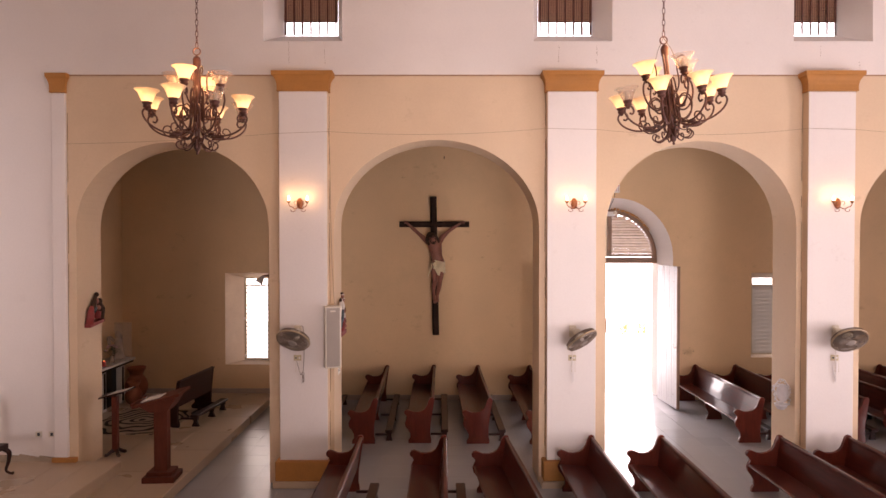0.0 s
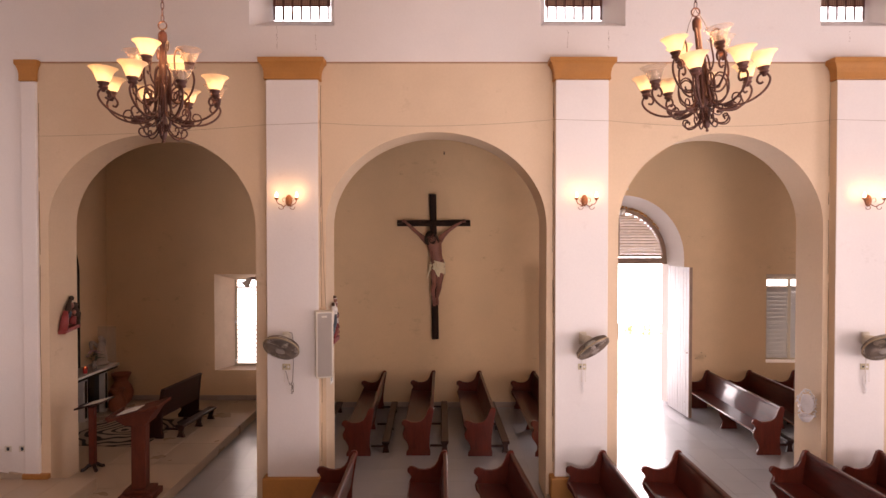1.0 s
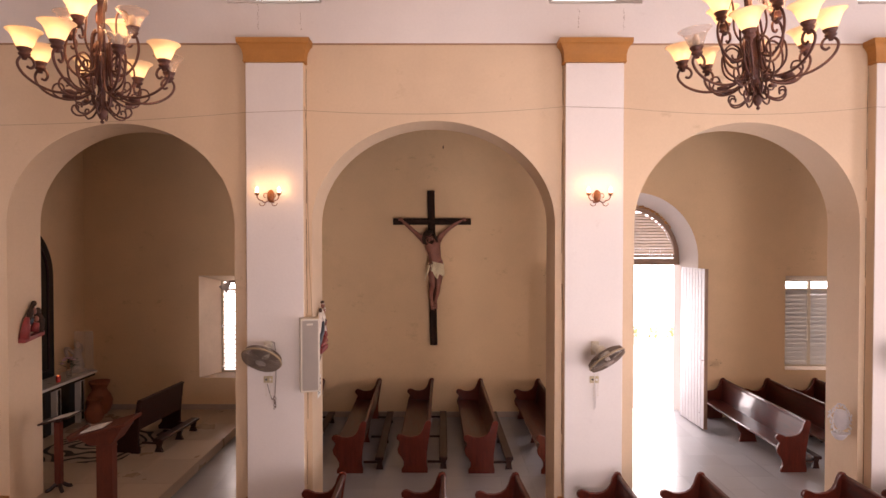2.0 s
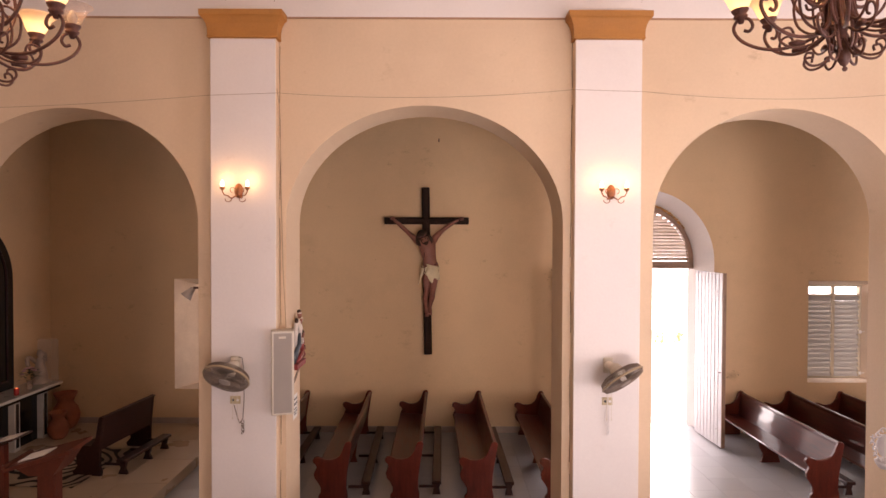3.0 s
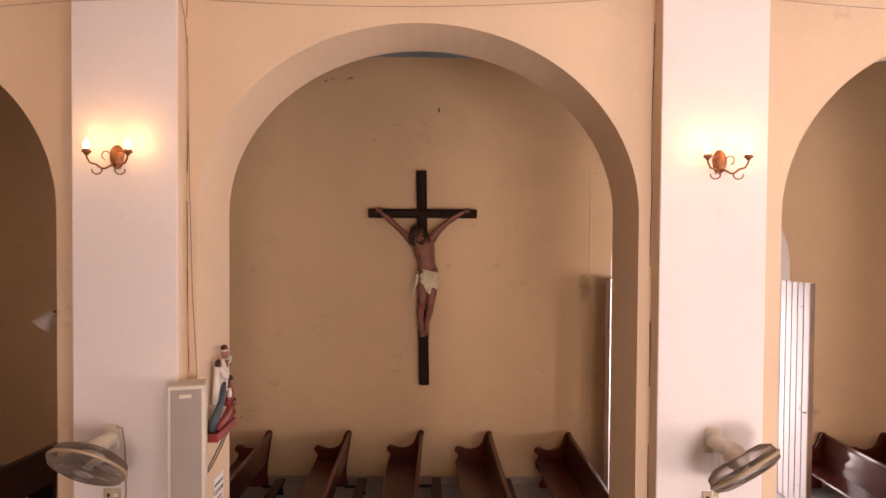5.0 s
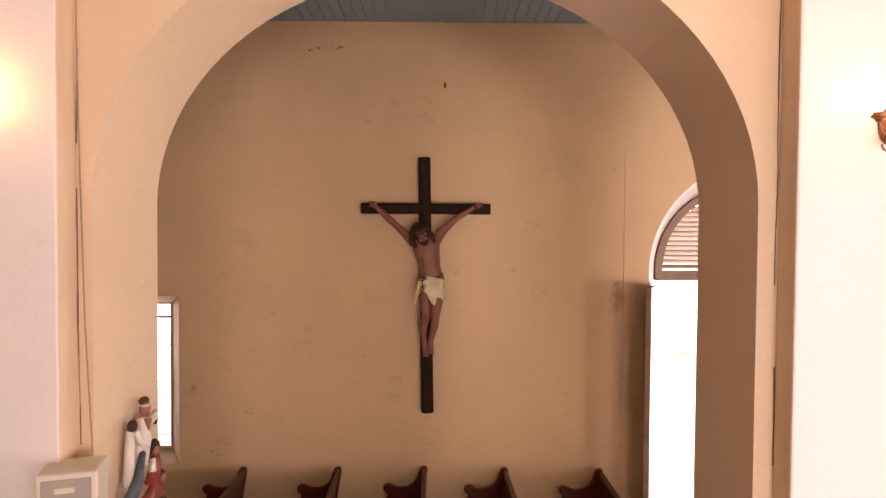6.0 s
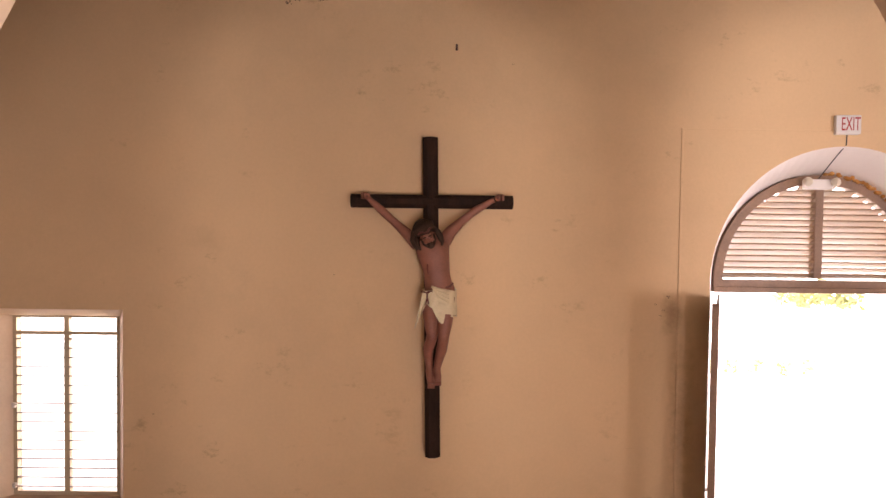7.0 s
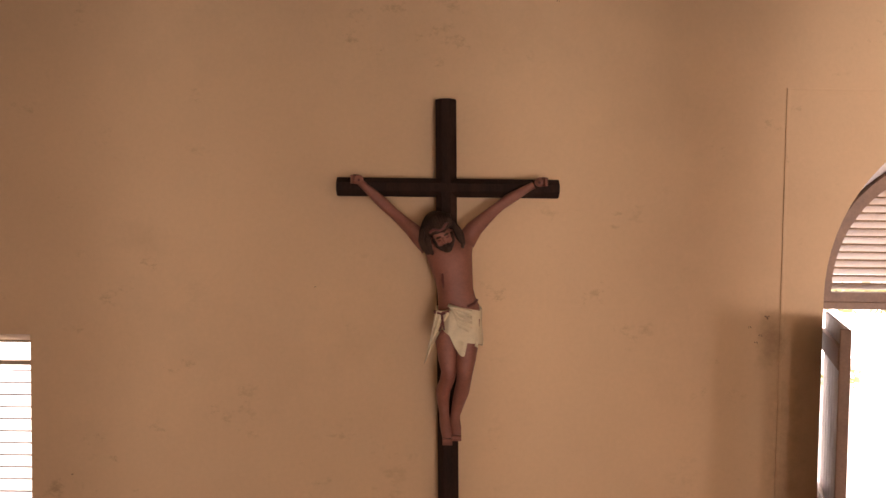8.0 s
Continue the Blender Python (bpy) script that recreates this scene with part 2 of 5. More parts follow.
            if len(a) == 1:
                bm.faces.new((a[0], b[j], b[k]))
            elif len(b) == 1:
                bm.faces.new((a[k], a[j], b[0]))
            else:
                bm.faces.new((a[k], a[j], b[j], b[k]))


def ball(bm, c, rx, ry, rz, seg=12, rings=8, turn=None):
    geo = bmesh.ops.create_uvsphere(bm, u_segments=seg, v_segments=rings, radius=1.0)
    m = Matrix.Translation(c) @ (turn or Matrix()) @ Matrix.Diagonal((rx, ry, rz, 1))
    bmesh.ops.transform(bm, matrix=m, verts=geo["verts"])


def part(name, bm, mat, parent=None, label="", smooth=False, at=None):
    """Links a bmesh as one mesh object, under a thing or a part if one is given."""
    me = bpy.data.meshes.new(name)
    if smooth:
        for f in bm.faces:
            f.smooth = True
    bm.to_mesh(me)
    bm.free()
    me.materials.append(mat)
    ob = new(name, me)
    if at is not None:
        ob.matrix_basis = at
    if parent:
        ob.parent = parent
    if label:
        ob["label"] = label
    return ob


def thing(name, label, category, group="", kind="", at=None):
    ob = new(name)
    ob.empty_display_size = 0.1
    if at is not None:
        ob.matrix_basis = at
    return tagged(ob, label, category, group, kind)


def structure(name, bm, mat, label, category, smooth=False):
    return tagged(part(name, bm, mat, smooth=smooth), label, category, kind="structure")


def holed(bm, outer, holes, y0, y1):
    """A wall between the planes y0 and y1: outer outline and holes in x and z; a hole is a pair of outlines, at y0 and at y1."""
    loops = [(outer, outer)] + holes
    sides = []
    for y, k in ((y0, 0), (y1, 1)):
        es, rows = [], []
        for lp in loops:
            vs = [bm.verts.new((p[0], y, p[1])) for p in lp[k]]
            rows.append(vs)
            es += [bm.edges.new((vs[i], vs[(i + 1) % len(vs)])) for i in range(len(vs))]
        bmesh.ops.triangle_fill(bm, use_beauty=True, use_dissolve=False, edges=es, normal=(0, -1, 0) if k == 0 else (0, 1, 0))
        sides.append(rows)
    for a, b in zip(*sides):
        for i in range(len(a)):
            j = (i + 1) % len(a)
            bm.faces.new((a[i], a[j], b[j], b[i]))
    bmesh.ops.recalc_face_normals(bm, faces=bm.faces[:])


def rect(x0, x1, z0, z1):
    return [(x0, z0), (x1, z0), (x1, z1), (x0, z1)]


def arch(cx, half, z0, spring, rise, n=36):
    pts = [(cx - half, z0), (cx + half, z0)]
    pts += [(cx + half * math.cos(a), spring + rise * math.sin(a)) for a in (math.pi * i / n for i in range(n + 1))]
    return pts


# ---------------------------------------------------------------- structure
WALL, ARC0, ARC1, PIL = 14.71, 9.68, 10.37, 9.53      # aisle wall, arcade faces, pilaster face
X0, X1, NEAR = -10.0, 14.0, -2.6
LINE, TOP = 6.41, 9.2

ARCHES = [(-4.27, 1.53, 1.35), (-0.073, 1.632, 1.39), (4.135, 1.515, 1.37), (8.18, 1.52, 1.37), (12.3, 1.52, 1.37)]
bm = bmesh.new()
outer = [(X0, LINE), (X0, FZ)]
for cx, half, rise in ARCHES:
    outer += [(cx - half, FZ)] + [(cx + half * math.cos(a), 4.0 + rise * math.sin(a)) for a in (math.pi * (1 - i / 40) for i in range(41))] + [(cx + half, FZ)]
outer += [(X1, FZ), (X1, LINE)]
holed(bm, outer, [], ARC0, ARC1)
structure("wall_arcade", bm, M_NAVE, "beige plastered arcade wall with round arches", "wall")

PILASTERS = [(-6.16, -5.94), (-2.54, -1.78), (1.66, 2.43), (5.74, 6.48), (9.9, 10.6)]
CLERE = [(-2.19, 0), (2.08, 0), (6.2, 0), (10.3, 0)]
bm = bmesh.new()
holed(bm, rect(X0, X1, LINE, TOP), [(rect(c - 0.625, c + 0.625, 6.94, 8.6), rect(c - 0.45, c + 0.45, 7.25, 8.4)) for c, _ in CLERE], ARC0 - 0.012, 10.35)
structure("wall_upper", bm, M_WHITE, "white plastered upper nave wall with deep window recesses", "wall")

bm = bmesh.new()
win_a = (rect(-5.24, -3.42, 0.78, 3.0), rect(-4.9, -3.775, 0.79, 2.83))
win_b = (rect(7.49, 9.20, 0.95, 3.0), rect(7.79, 8.87, 0.92, 2.85))
door_hole = (arch(4.18, 1.41, FZ, 3.36, 1.45), arch(4.18, 1.12, FZ, 3.36, 1.15))
outer = [(-7.72, 7.0), (-7.72, FZ)]
o2 = list(outer)
for k, dst in ((0, outer), (1, o2)):
    a = door_hole[k]
    dst += [a[0]] + a[2:][::-1] + [a[1]]
    dst += [(X1, FZ), (X1, 7.0)]
loops = (outer, o2)
sides = []
for k, y in ((0, WALL), (1, 15.32)):
    es, rows = [], []
    for lp in (loops[k], win_a[k], win_b[k]):
        vs = [bm.verts.new((p[0], y, p[1])) for p in lp]
        rows.append(vs)
        es += [bm.edges.new((vs[i], vs[(i + 1) % len(vs)])) for i in range(len(vs))]
    bmesh.ops.triangle_fill(bm, use_beauty=True, use_dissolve=False, edges=es, normal=(0, -1, 0) if k == 0 else (0, 1, 0))
    sides.append(rows)
for which, (a, b) in enumerate(zip(*sides)):
    for i in range(len(a)):
        j = (i + 1) % len(a)
        bm.faces.new((a[i], a[j], b[j], b[i])).material_index = 2 if which else 1
bmesh.ops.recalc_face_normals(bm, faces=bm.faces[:])
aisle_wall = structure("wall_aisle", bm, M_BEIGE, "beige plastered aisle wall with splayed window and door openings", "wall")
for extra in (M_WHITE, M_REVEAL):
    aisle_wall.data.materials.append(extra)
bm = bmesh.new()
box(bm, X0, -6.05, ARC0 - 0.012, ARC0 + 0.01, 0.26, LINE)
structure("wall_chancel_side", bm, M_WHITE, "white plastered wall beside the sanctuary steps", "wall")

for nm, b in (("wall_aisle_end", (-7.9, -7.72, ARC1, 15.32, FZ, 7.0)), ("wall_aisle_east", (X1, X1 + 0.2, NEAR, 15.32, FZ, TOP)),
              ("wall_chancel", (X0 - 0.2, X0, NEAR, ARC1, FZ, TOP)), ("wall_near", (X0, X1, NEAR - 0.2, NEAR, FZ, TOP))):
    bm = bmesh.new()
    box(bm, *b)
    structure(nm, bm, M_BEIGE if "aisle" in nm else M_WHITE, "plain plastered closing wall", "wall")

bm = bmesh.new()
box(bm, X0, X1, NEAR, ARC1, TOP, TOP + 0.2)
structure("ceiling_nave", bm, M_CEILW, "plain pale nave ceiling", "ceiling")
bm = bmesh.new()
box(bm, -7.72, X1, ARC1, 15.32, 6.62, 6.8)
for i in range(160):
    x = -7.7 + i * 0.135
    box(bm, x, x + 0.125, ARC1, WALL, 6.60, 6.62)
structure("ceiling_aisle", bm, M_CEIL, "blue-grey painted board ceiling of the aisle", "ceiling")

bm = bmesh.new()
box(bm, X0, X1, NEAR, 15.6, FZ - 0.15, FZ - 0.004)
floor = structure("floor", bm, M_GROUT, "polished pale grey terrazzo tile floor", "floor")


# sanctuary platform
bm = bmesh.new()
soft_box(bm, X0, -4.03, 1.0, WALL, FZ, 0.086, 0.01)
platform = structure("platform", bm, M_MARBLE, "cream marble sanctuary platform, one step high", "platform")
bm = bmesh.new()
soft_box(bm, X0, -5.12, 1.0, 9.68, 0.08, 0.256, 0.01)
platform_step = structure("platform_step", bm, M_MARBLE, "cream marble second step of the sanctuary", "platform")


def capital(x0, x1, mat_parent, face=PIL, k=1.0):
    bm = bmesh.new()
    y1 = ARC0 - 0.012
    prof = [(0.0, 6.12), (0.022, 6.122), (0.028, 6.135), (0.022, 6.15), (0.024, 6.22), (0.036, 6.28), (0.062, 6.33), (0.080, 6.352), (0.092, 6.356), (0.094, 6.42)]
    rings = [[bm.verts.new(p) for p in ((x0 - o * k, y1, z), (x0 - o * k, face - o * k, z), (x1 + o * k, face - o * k, z), (x1 + o * k, y1, z))] for o, z in prof]
    for a, b in zip(rings, rings[1:]):
        for k in range(3):
            bm.faces.new((a[k], a[k + 1], b[k + 1], b[k]))
        bm.faces.new((a[3], a[0], b[0], b[3]))
    bm.faces.new(rings[0][::-1])
    bm.faces.new(rings[-1])
    return part("capital", bm, M_OCHRE, mat_parent, "ochre painted moulded capital")


for i, (x0, x1) in enumerate(PILASTERS):
    p = thing("pilaster", "white plastered pilaster with ochre capital and plinth", "pilaster", "nave pilasters", kind="structure")
    bm = bmesh.new()
    soft_box(bm, x0, x1, PIL if i else 9.63, ARC0 + 0.01, 0.33 if i else 0.26, 6.12, 0.012)
    bm.normal_update()
    for f in bm.faces:
        f.material_index = 1 if i and abs(f.normal.x) > 0.8 else 0
    part("shaft", bm, M_WHITE, p, "white front with beige painted sides" if i else "").data.materials.append(M_NAVE)
    capital(x0, x1, p, *((PIL, 1.0) if i else (9.63, 0.6)))
    if not i:
        bm = bmesh.new()
        soft_box(bm, x0 - 0.03, x1 + 0.14, 9.60, ARC0 + 0.005, 0.256, 0.34, 0.02)
        part("plinth", bm, M_OCHRE, p, "worn ochre plinth at the steps")
    if i:
        bm = bmesh.new()
        soft_box(bm, x0 - 0.06, x1 + 0.04, PIL - 0.07, ARC0 + 0.005, 0.02, 0.33, 0.015)
        part("plinth", bm, M_OCHRE, p, "ochre painted plinth")
        bm = bmesh.new()
        soft_box(bm, x0 - 0.09, x1 + 0.06, PIL - 0.1, ARC0 + 0.003, FZ, 0.02, 0.006)
        part("skirting", bm, M_MARBLE, p, "cream stone skirting")

# outdoors
bm = bmesh.new()
box(bm, -60, 60, 15.6, 120, FZ - 0.35, FZ - 0.2)
structure("ground", bm, material("pale_paving", (0.72, 0.69, 0.67), 0.8), "pale sunlit paving outside the door", "ground")
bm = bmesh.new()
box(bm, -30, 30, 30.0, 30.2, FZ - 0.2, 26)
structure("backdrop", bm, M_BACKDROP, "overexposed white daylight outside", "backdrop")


# ---------------------------------------------------------------- pews
PEW_END = [(-0.45, 0), (-0.02, 0), (-0.015, 0.06), (-0.035, 0.16), (-0.03, 0.34), (0.0, 0.55), (0.03, 0.74), (0.045, 0.83), (0.03, 0.865),
           (-0.005, 0.875), (-0.045, 0.86), (-0.075, 0.80), (-0.10, 0.72), (-0.14, 0.655), (-0.20, 0.615), (-0.28, 0.600), (-0.36, 0.605),
           (-0.42, 0.63), (-0.465, 0.645), (-0.51, 0.635), (-0.535, 0.60), (-0.53, 0.56), (-0.495, 0.53), (-0.475, 0.49), (-0.50, 0.44),
           (-0.52, 0.39), (-0.505, 0.32), (-0.45, 0.25), (-0.415, 0.18), (-0.415, 0.11), (-0.45, 0.06)]


def pew(length, kneeler=True):
    """A bench seen from its seat side at -x; y runs from 0 to its length, the origin under the back."""
    p = thing("pew", "red-brown varnished wooden pew with scrolled ends", "pew", "church pews")
    bm = bmesh.new()
    prism(bm, PEW_END, "y", 0.0, 0.05, 0.008)
    e = part("end_panel", bm, M_WOODEND, p)
    o = new("end_panel", e.data)
    o.parent, o.location = p, (0, length - 0.05, 0)
    bm = bmesh.new()
    prism(bm, [(-0.40, 0), (-0.06, 0), (-0.09, 0.12), (-0.05, 0.38), (-0.44, 0.38), (-0.42, 0.26), (-0.36, 0.15)], "y", length / 2 - 0.02, length / 2 + 0.02, 0.006)
    part("middle_support", bm, M_WOODEND, p)
    bm = bmesh.new()
    prism(bm, [(-0.50, 0.395), (-0.06, 0.37), (-0.055, 0.40), (-0.28, 0.415), (-0.49, 0.43), (-0.51, 0.415)], "y", 0.05, length - 0.05, 0.005)
    part("seat", bm, M_WOOD, p)
    bm = bmesh.new()
    prism(bm, [(-0.075, 0.38), (-0.045, 0.38), (0.015, 0.80), (-0.015, 0.80)], "y", 0.05, length - 0.05)
    part("backrest", bm, M_WOOD, p)
    bm = bmesh.new()
    prism(bm, [(-0.022, 0.79), (0.028, 0.79), (0.038, 0.83), (0.025, 0.85), (-0.012, 0.85), (-0.025, 0.83)], "y", 0.05, length - 0.05, 0.004)
    part("top_rail", bm, M_WOOD, p)
    if kneeler:
        k0, k1 = 0.12, length - 0.25
        bm = bmesh.new()
        soft_box(bm, 0.17, 0.31, k0, k1, 0.17, 0.225, 0.012)
        kb = part("kneeler", bm, M_DARKWOOD, p, "dark wooden kneeler board")
        for q in (k0 + 0.05, (k0 + k1) / 2, k1 - 0.1):
            bm = bmesh.new()
            prism(bm, [(0.18, 0), (0.30, 0), (0.28, 0.1), (0.30, 0.17), (0.18, 0.17), (0.20, 0.1)], "y", q, q + 0.05, 0.005)
            soft_box(bm, -0.03, 0.2, q + 0.012, q + 0.038, 0.10, 0.14, 0.004)
            part("kneeler_foot", bm, M_DARKWOOD, kb)
    return p


def put_pews():
    base = pew(3.1)
    spots = []
    # aisle, along the wall
    for x, y0, turn in ((-2.53, 11.5, 0), (-1.25, 11.52, 1.0), (-0.18, 11.55, 0), (0.93, 11.52, 1.0), (2.13, 11.5, 0.3), (6.13, 11.57, 0), (7.10, 11.57, 0), (8.13, 11.57, 0),
                        (9.0, 11.6, 0), (9.8, 11.6, 0), (10.6, 11.6, 0), (11.6, 11.6, 0)):
        spots.append((x, y0, turn))
    # nave
    for x, turn in ((-1.24, 0), (0.05, 0), (1.24, 4.5), (2.32, 0), (3.40, 0), (5.28, 1.0), (6.28, 0), (7.4, 0), (8.5, 0), (9.6, 0)):
        spots.append((x, 9.36 - 3.1, turn))
    base.matrix_basis = pose(spots[0][0], spots[0][1], FZ, 0, 0, spots[0][2])
    for x, y, turn in spots[1:]:
        copy_thing(base, pose(x, y, FZ, 0, 0, turn))


put_pews()


# ---------------------------------------------------------------- crucifix
def crucifix():
    c = thing("crucifix", "dark timber cross with a painted statue, hung on the wall", "crucifix", at=pose(0, WALL, 0))
    bm = bmesh.new()
    prof = [(math.cos(a) * 0.085, -0.12 + math.sin(a) * 0.075) for a in (math.tau * (k + 0.5) / 8 for k in range(8))]
    prism(bm, prof, "z", 1.52, 4.83, 0.008)
    soft_box(bm, -0.05, 0.05, -0.05, 0.005, 3.2, 3.4, 0.005)
    part("upright", bm, M_CROSS, c, at=pose(-0.112, 0, 0, 0, -1.08, 0))
    bm = bmesh.new()
    prof = [(-0.125 + math.cos(a) * 0.075, 4.17 + math.sin(a) * 0.075) for a in (math.tau * (k + 0.5) / 8 for k in range(8))]
    prism(bm, prof, "x", -1.012, 0.655, 0.008)
    part("crossbeam", bm, M_CROSS, c)
    # the figure: one plain mesh in three paints
    bm = bmesh.new()
    cx, by = -0.19, -0.30

    def limb(pts, mat, seg=10):
        n0 = len(bm.faces)
        tube(bm, [p[:3] for p in pts], [p[3] for p in pts], seg)
        bm.faces.ensure_lookup_table()
        for f in bm.faces[n0:]:
            f.material_index = mat

    def lump(c0, r, mat, turn=None, seg=14, rings=10):
        n0 = len(bm.faces)
        ball(bm, c0, *r, seg, rings, turn)
        bm.faces.ensure_lookup_table()
        for f in bm.faces[n0:]:
            f.material_index = mat

    def rows(sections, mat, seg=18):
        """Body built of oval rings: x, y, z, half width, half depth."""
        rings = [[bm.verts.new((x + a * math.cos(t), y + b * math.sin(t), z)) for t in (math.tau * k / seg for k in range(seg))] for x, y, z, a, b in sections]
        fs = []
        for p, q in zip(rings, rings[1:]):
            fs += [bm.faces.new((p[k], p[(k + 1) % seg], q[(k + 1) % seg], q[k])) for k in range(seg)]
        fs += [bm.faces.new(rings[0][::-1]), bm.faces.new(rings[-1])]
        for f in fs:
            f.material_index = mat

    rows([(cx + 0.10, by, 3.14, 0.145, 0.10), (cx + 0.103, by, 3.25, 0.155, 0.105), (cx + 0.10, by, 3.305, 0.150, 0.10), (cx + 0.083, by, 3.37, 0.137, 0.095), (cx + 0.071, by, 3.43, 0.133, 0.093),
          (cx + 0.06, by, 3.49, 0.140, 0.10), (cx + 0.045, by, 3.555, 0.152, 0.112), (cx + 0.032, by, 3.62, 0.162, 0.118), (cx + 0.022, by, 3.68, 0.170, 0.112), (cx + 0.012, by + 0.01, 3.75, 0.185, 0.092),
          (cx + 0.005, by + 0.02, 3.81, 0.15, 0.07), (cx - 0.01, by, 3.86, 0.06, 0.055)], 0)
    limb([(cx - 0.12, by + 0.02, 3.73, 0.075), (cx - 0.19, by + 0.02, 3.80, 0.066), (cx - 0.25, by + 0.04, 3.855, 0.055), (cx - 0.32, by + 0.055, 3.915, 0.045), (cx - 0.385, by + 0.06, 3.972, 0.041), (cx - 0.46, by + 0.06, 4.04, 0.044),
          (cx - 0.53, by + 0.055, 4.105, 0.039), (cx - 0.60, by + 0.05, 4.165, 0.029), (cx - 0.63, by + 0.045, 4.195, 0.028)], 0)
    limb([(cx + 0.14, by + 0.02, 3.77, 0.078), (cx + 0.205, by + 0.02, 3.865, 0.064), (cx + 0.29, by + 0.045, 3.945, 0.050), (cx + 0.345, by + 0.055, 3.995, 0.043), (cx + 0.40, by + 0.06, 4.04, 0.040), (cx + 0.46, by + 0.06, 4.085, 0.043),
          (cx + 0.52, by + 0.055, 4.12, 0.038), (cx + 0.61, by + 0.05, 4.175, 0.028), (cx + 0.64, by + 0.045, 4.19, 0.028)], 0)
    for sx, hz, way in ((-0.648, 4.215, -1), (0.685, 4.212, 1)):
        lump((cx + sx, by + 0.04, hz), (0.040, 0.028, 0.036), 0)
        for k in range(4):
            limb([(cx + sx + way * 0.016, by + 0.03, hz + 0.028 - 0.017 * k, 0.011), (cx + sx + way * 0.045, by + 0.008, hz + 0.022 - 0.015 * k, 0.010), (cx + sx + way * 0.030, by - 0.008, hz + 0.016 - 0.014 * k, 0.009)], 0, 6)
        lump((cx + sx - way * 0.01, by + 0.008, hz - 0.005), (0.010, 0.006, 0.010), 3, None, 8, 6)
    # head bowed forward to one side
    tilt = Matrix.Rotation(radians(-24), 4, "Y") @ Matrix.Rotation(radians(22), 4, "X")

    def on_head(dx, dy, dz):
        return Vector((cx - 0.028, by - 0.125, 3.815)) + tilt.to_3x3() @ Vector((dx, dy, dz))

    lump(on_head(0, 0, 0), (0.068, 0.080, 0.094), 0, tilt)
    lump(on_head(0.0, -0.082, -0.008), (0.012, 0.020, 0.030), 0, tilt, 10, 8)
    for sx in (-1, 1):
        lump(on_head(sx * 0.028, -0.068, 0.024), (0.022, 0.014, 0.007), 1, tilt, 10, 6)
        lump(on_head(sx * 0.028, -0.066, 0.002), (0.015, 0.012, 0.006), 3, tilt, 10, 6)
        lump(on_head(sx * 0.034, -0.052, -0.028), (0.022, 0.022, 0.022), 0, tilt, 10, 6)
    lump(on_head(0.0, -0.076, -0.044), (0.028, 0.012, 0.008), 1, tilt, 10, 6)
    lump(on_head(0.0, -0.056, -0.082), (0.036, 0.036, 0.030), 1, tilt, 12, 8)
    for sx in (-1, 1):
        limb([(*on_head(sx * 0.062, -0.02, 0.01), 0.016), (*on_head(sx * 0.056, -0.04, -0.045), 0.018), (*on_head(sx * 0.025, -0.055, -0.08), 0.018)], 1, 7)
    lump((cx - 0.072, by - 0.045, 3.895), (0.105, 0.115, 0.095), 1, tilt)
    for q in range(11):
        u = q / 10
        limb([(*on_head(-0.09 + 0.18 * u, 0.03, 0.115 + 0.02 * math.sin(3.1 * u)), 0.020), (*on_head(-0.085 + 0.17 * u, -0.045, 0.088), 0.020), (*on_head(-0.082 + 0.165 * u, -0.072 + 0.10 * (u - 0.5) ** 2, 0.058), 0.015)], 1, 7)
    for dx, dr in ((0.0, 0.030), (0.035, 0.026), (0.012, 0.024)):
        limb([(cx - 0.145 + dx * 0.4, by - 0.05 - dx, 3.90, dr), (cx - 0.163 + dx, by - 0.06 - dx, 3.84, dr), (cx - 0.170 + dx, by - 0.08 - dx, 3.775, dr), (cx - 0.150 + dx, by - 0.10 - dx, 3.72, dr * 0.8), (cx - 0.128 + dx, by - 0.11, 3.68, 0.010)], 1, 8)
    for dx, dr in ((0.0, 0.026), (0.028, 0.022)):
        limb([(cx + 0.02 + dx, by - 0.05, 3.90, dr), (cx + 0.055 + dx, by - 0.06, 3.89 - dx, dr), (cx + 0.08 + dx, by - 0.08, 3.84 - dx * 0.6, dr), (cx + 0.10 + dx * 0.8, by - 0.10, 3.79 - dx, dr * 0.8), (cx + 0.118, by - 0.105, 3.755 - dx, 0.009)], 1, 8)
    for ph in (0.0, 1.1):
        limb([(*on_head(0.096 * math.cos(t), 0.015 + 0.10 * math.sin(t), 0.072 + 0.012 * math.sin(6 * t + ph) + 0.01 * ph), 0.011) for t in (math.tau * k / 24 for k in range(25))], 3 if ph else 1, 6)
    # legs, crossed at the feet
    limb([(cx + 0.03, by, 3.20, 0.10), (cx + 0.014, by - 0.05, 3.06, 0.084), (cx + 0.022, by - 0.09, 2.93, 0.068), (cx + 0.033, by - 0.10, 2.84, 0.056), (cx + 0.02, by - 0.085, 2.77, 0.054), (cx - 0.008, by - 0.04, 2.69, 0.055),
          (cx - 0.006, by, 2.60, 0.046), (cx + 0.004, by + 0.02, 2.50, 0.036), (cx + 0.008, by - 0.005, 2.455, 0.040), (cx + 0.02, by - 0.05, 2.40, 0.041), (cx + 0.028, by - 0.07, 2.345, 0.036)], 0, 12)
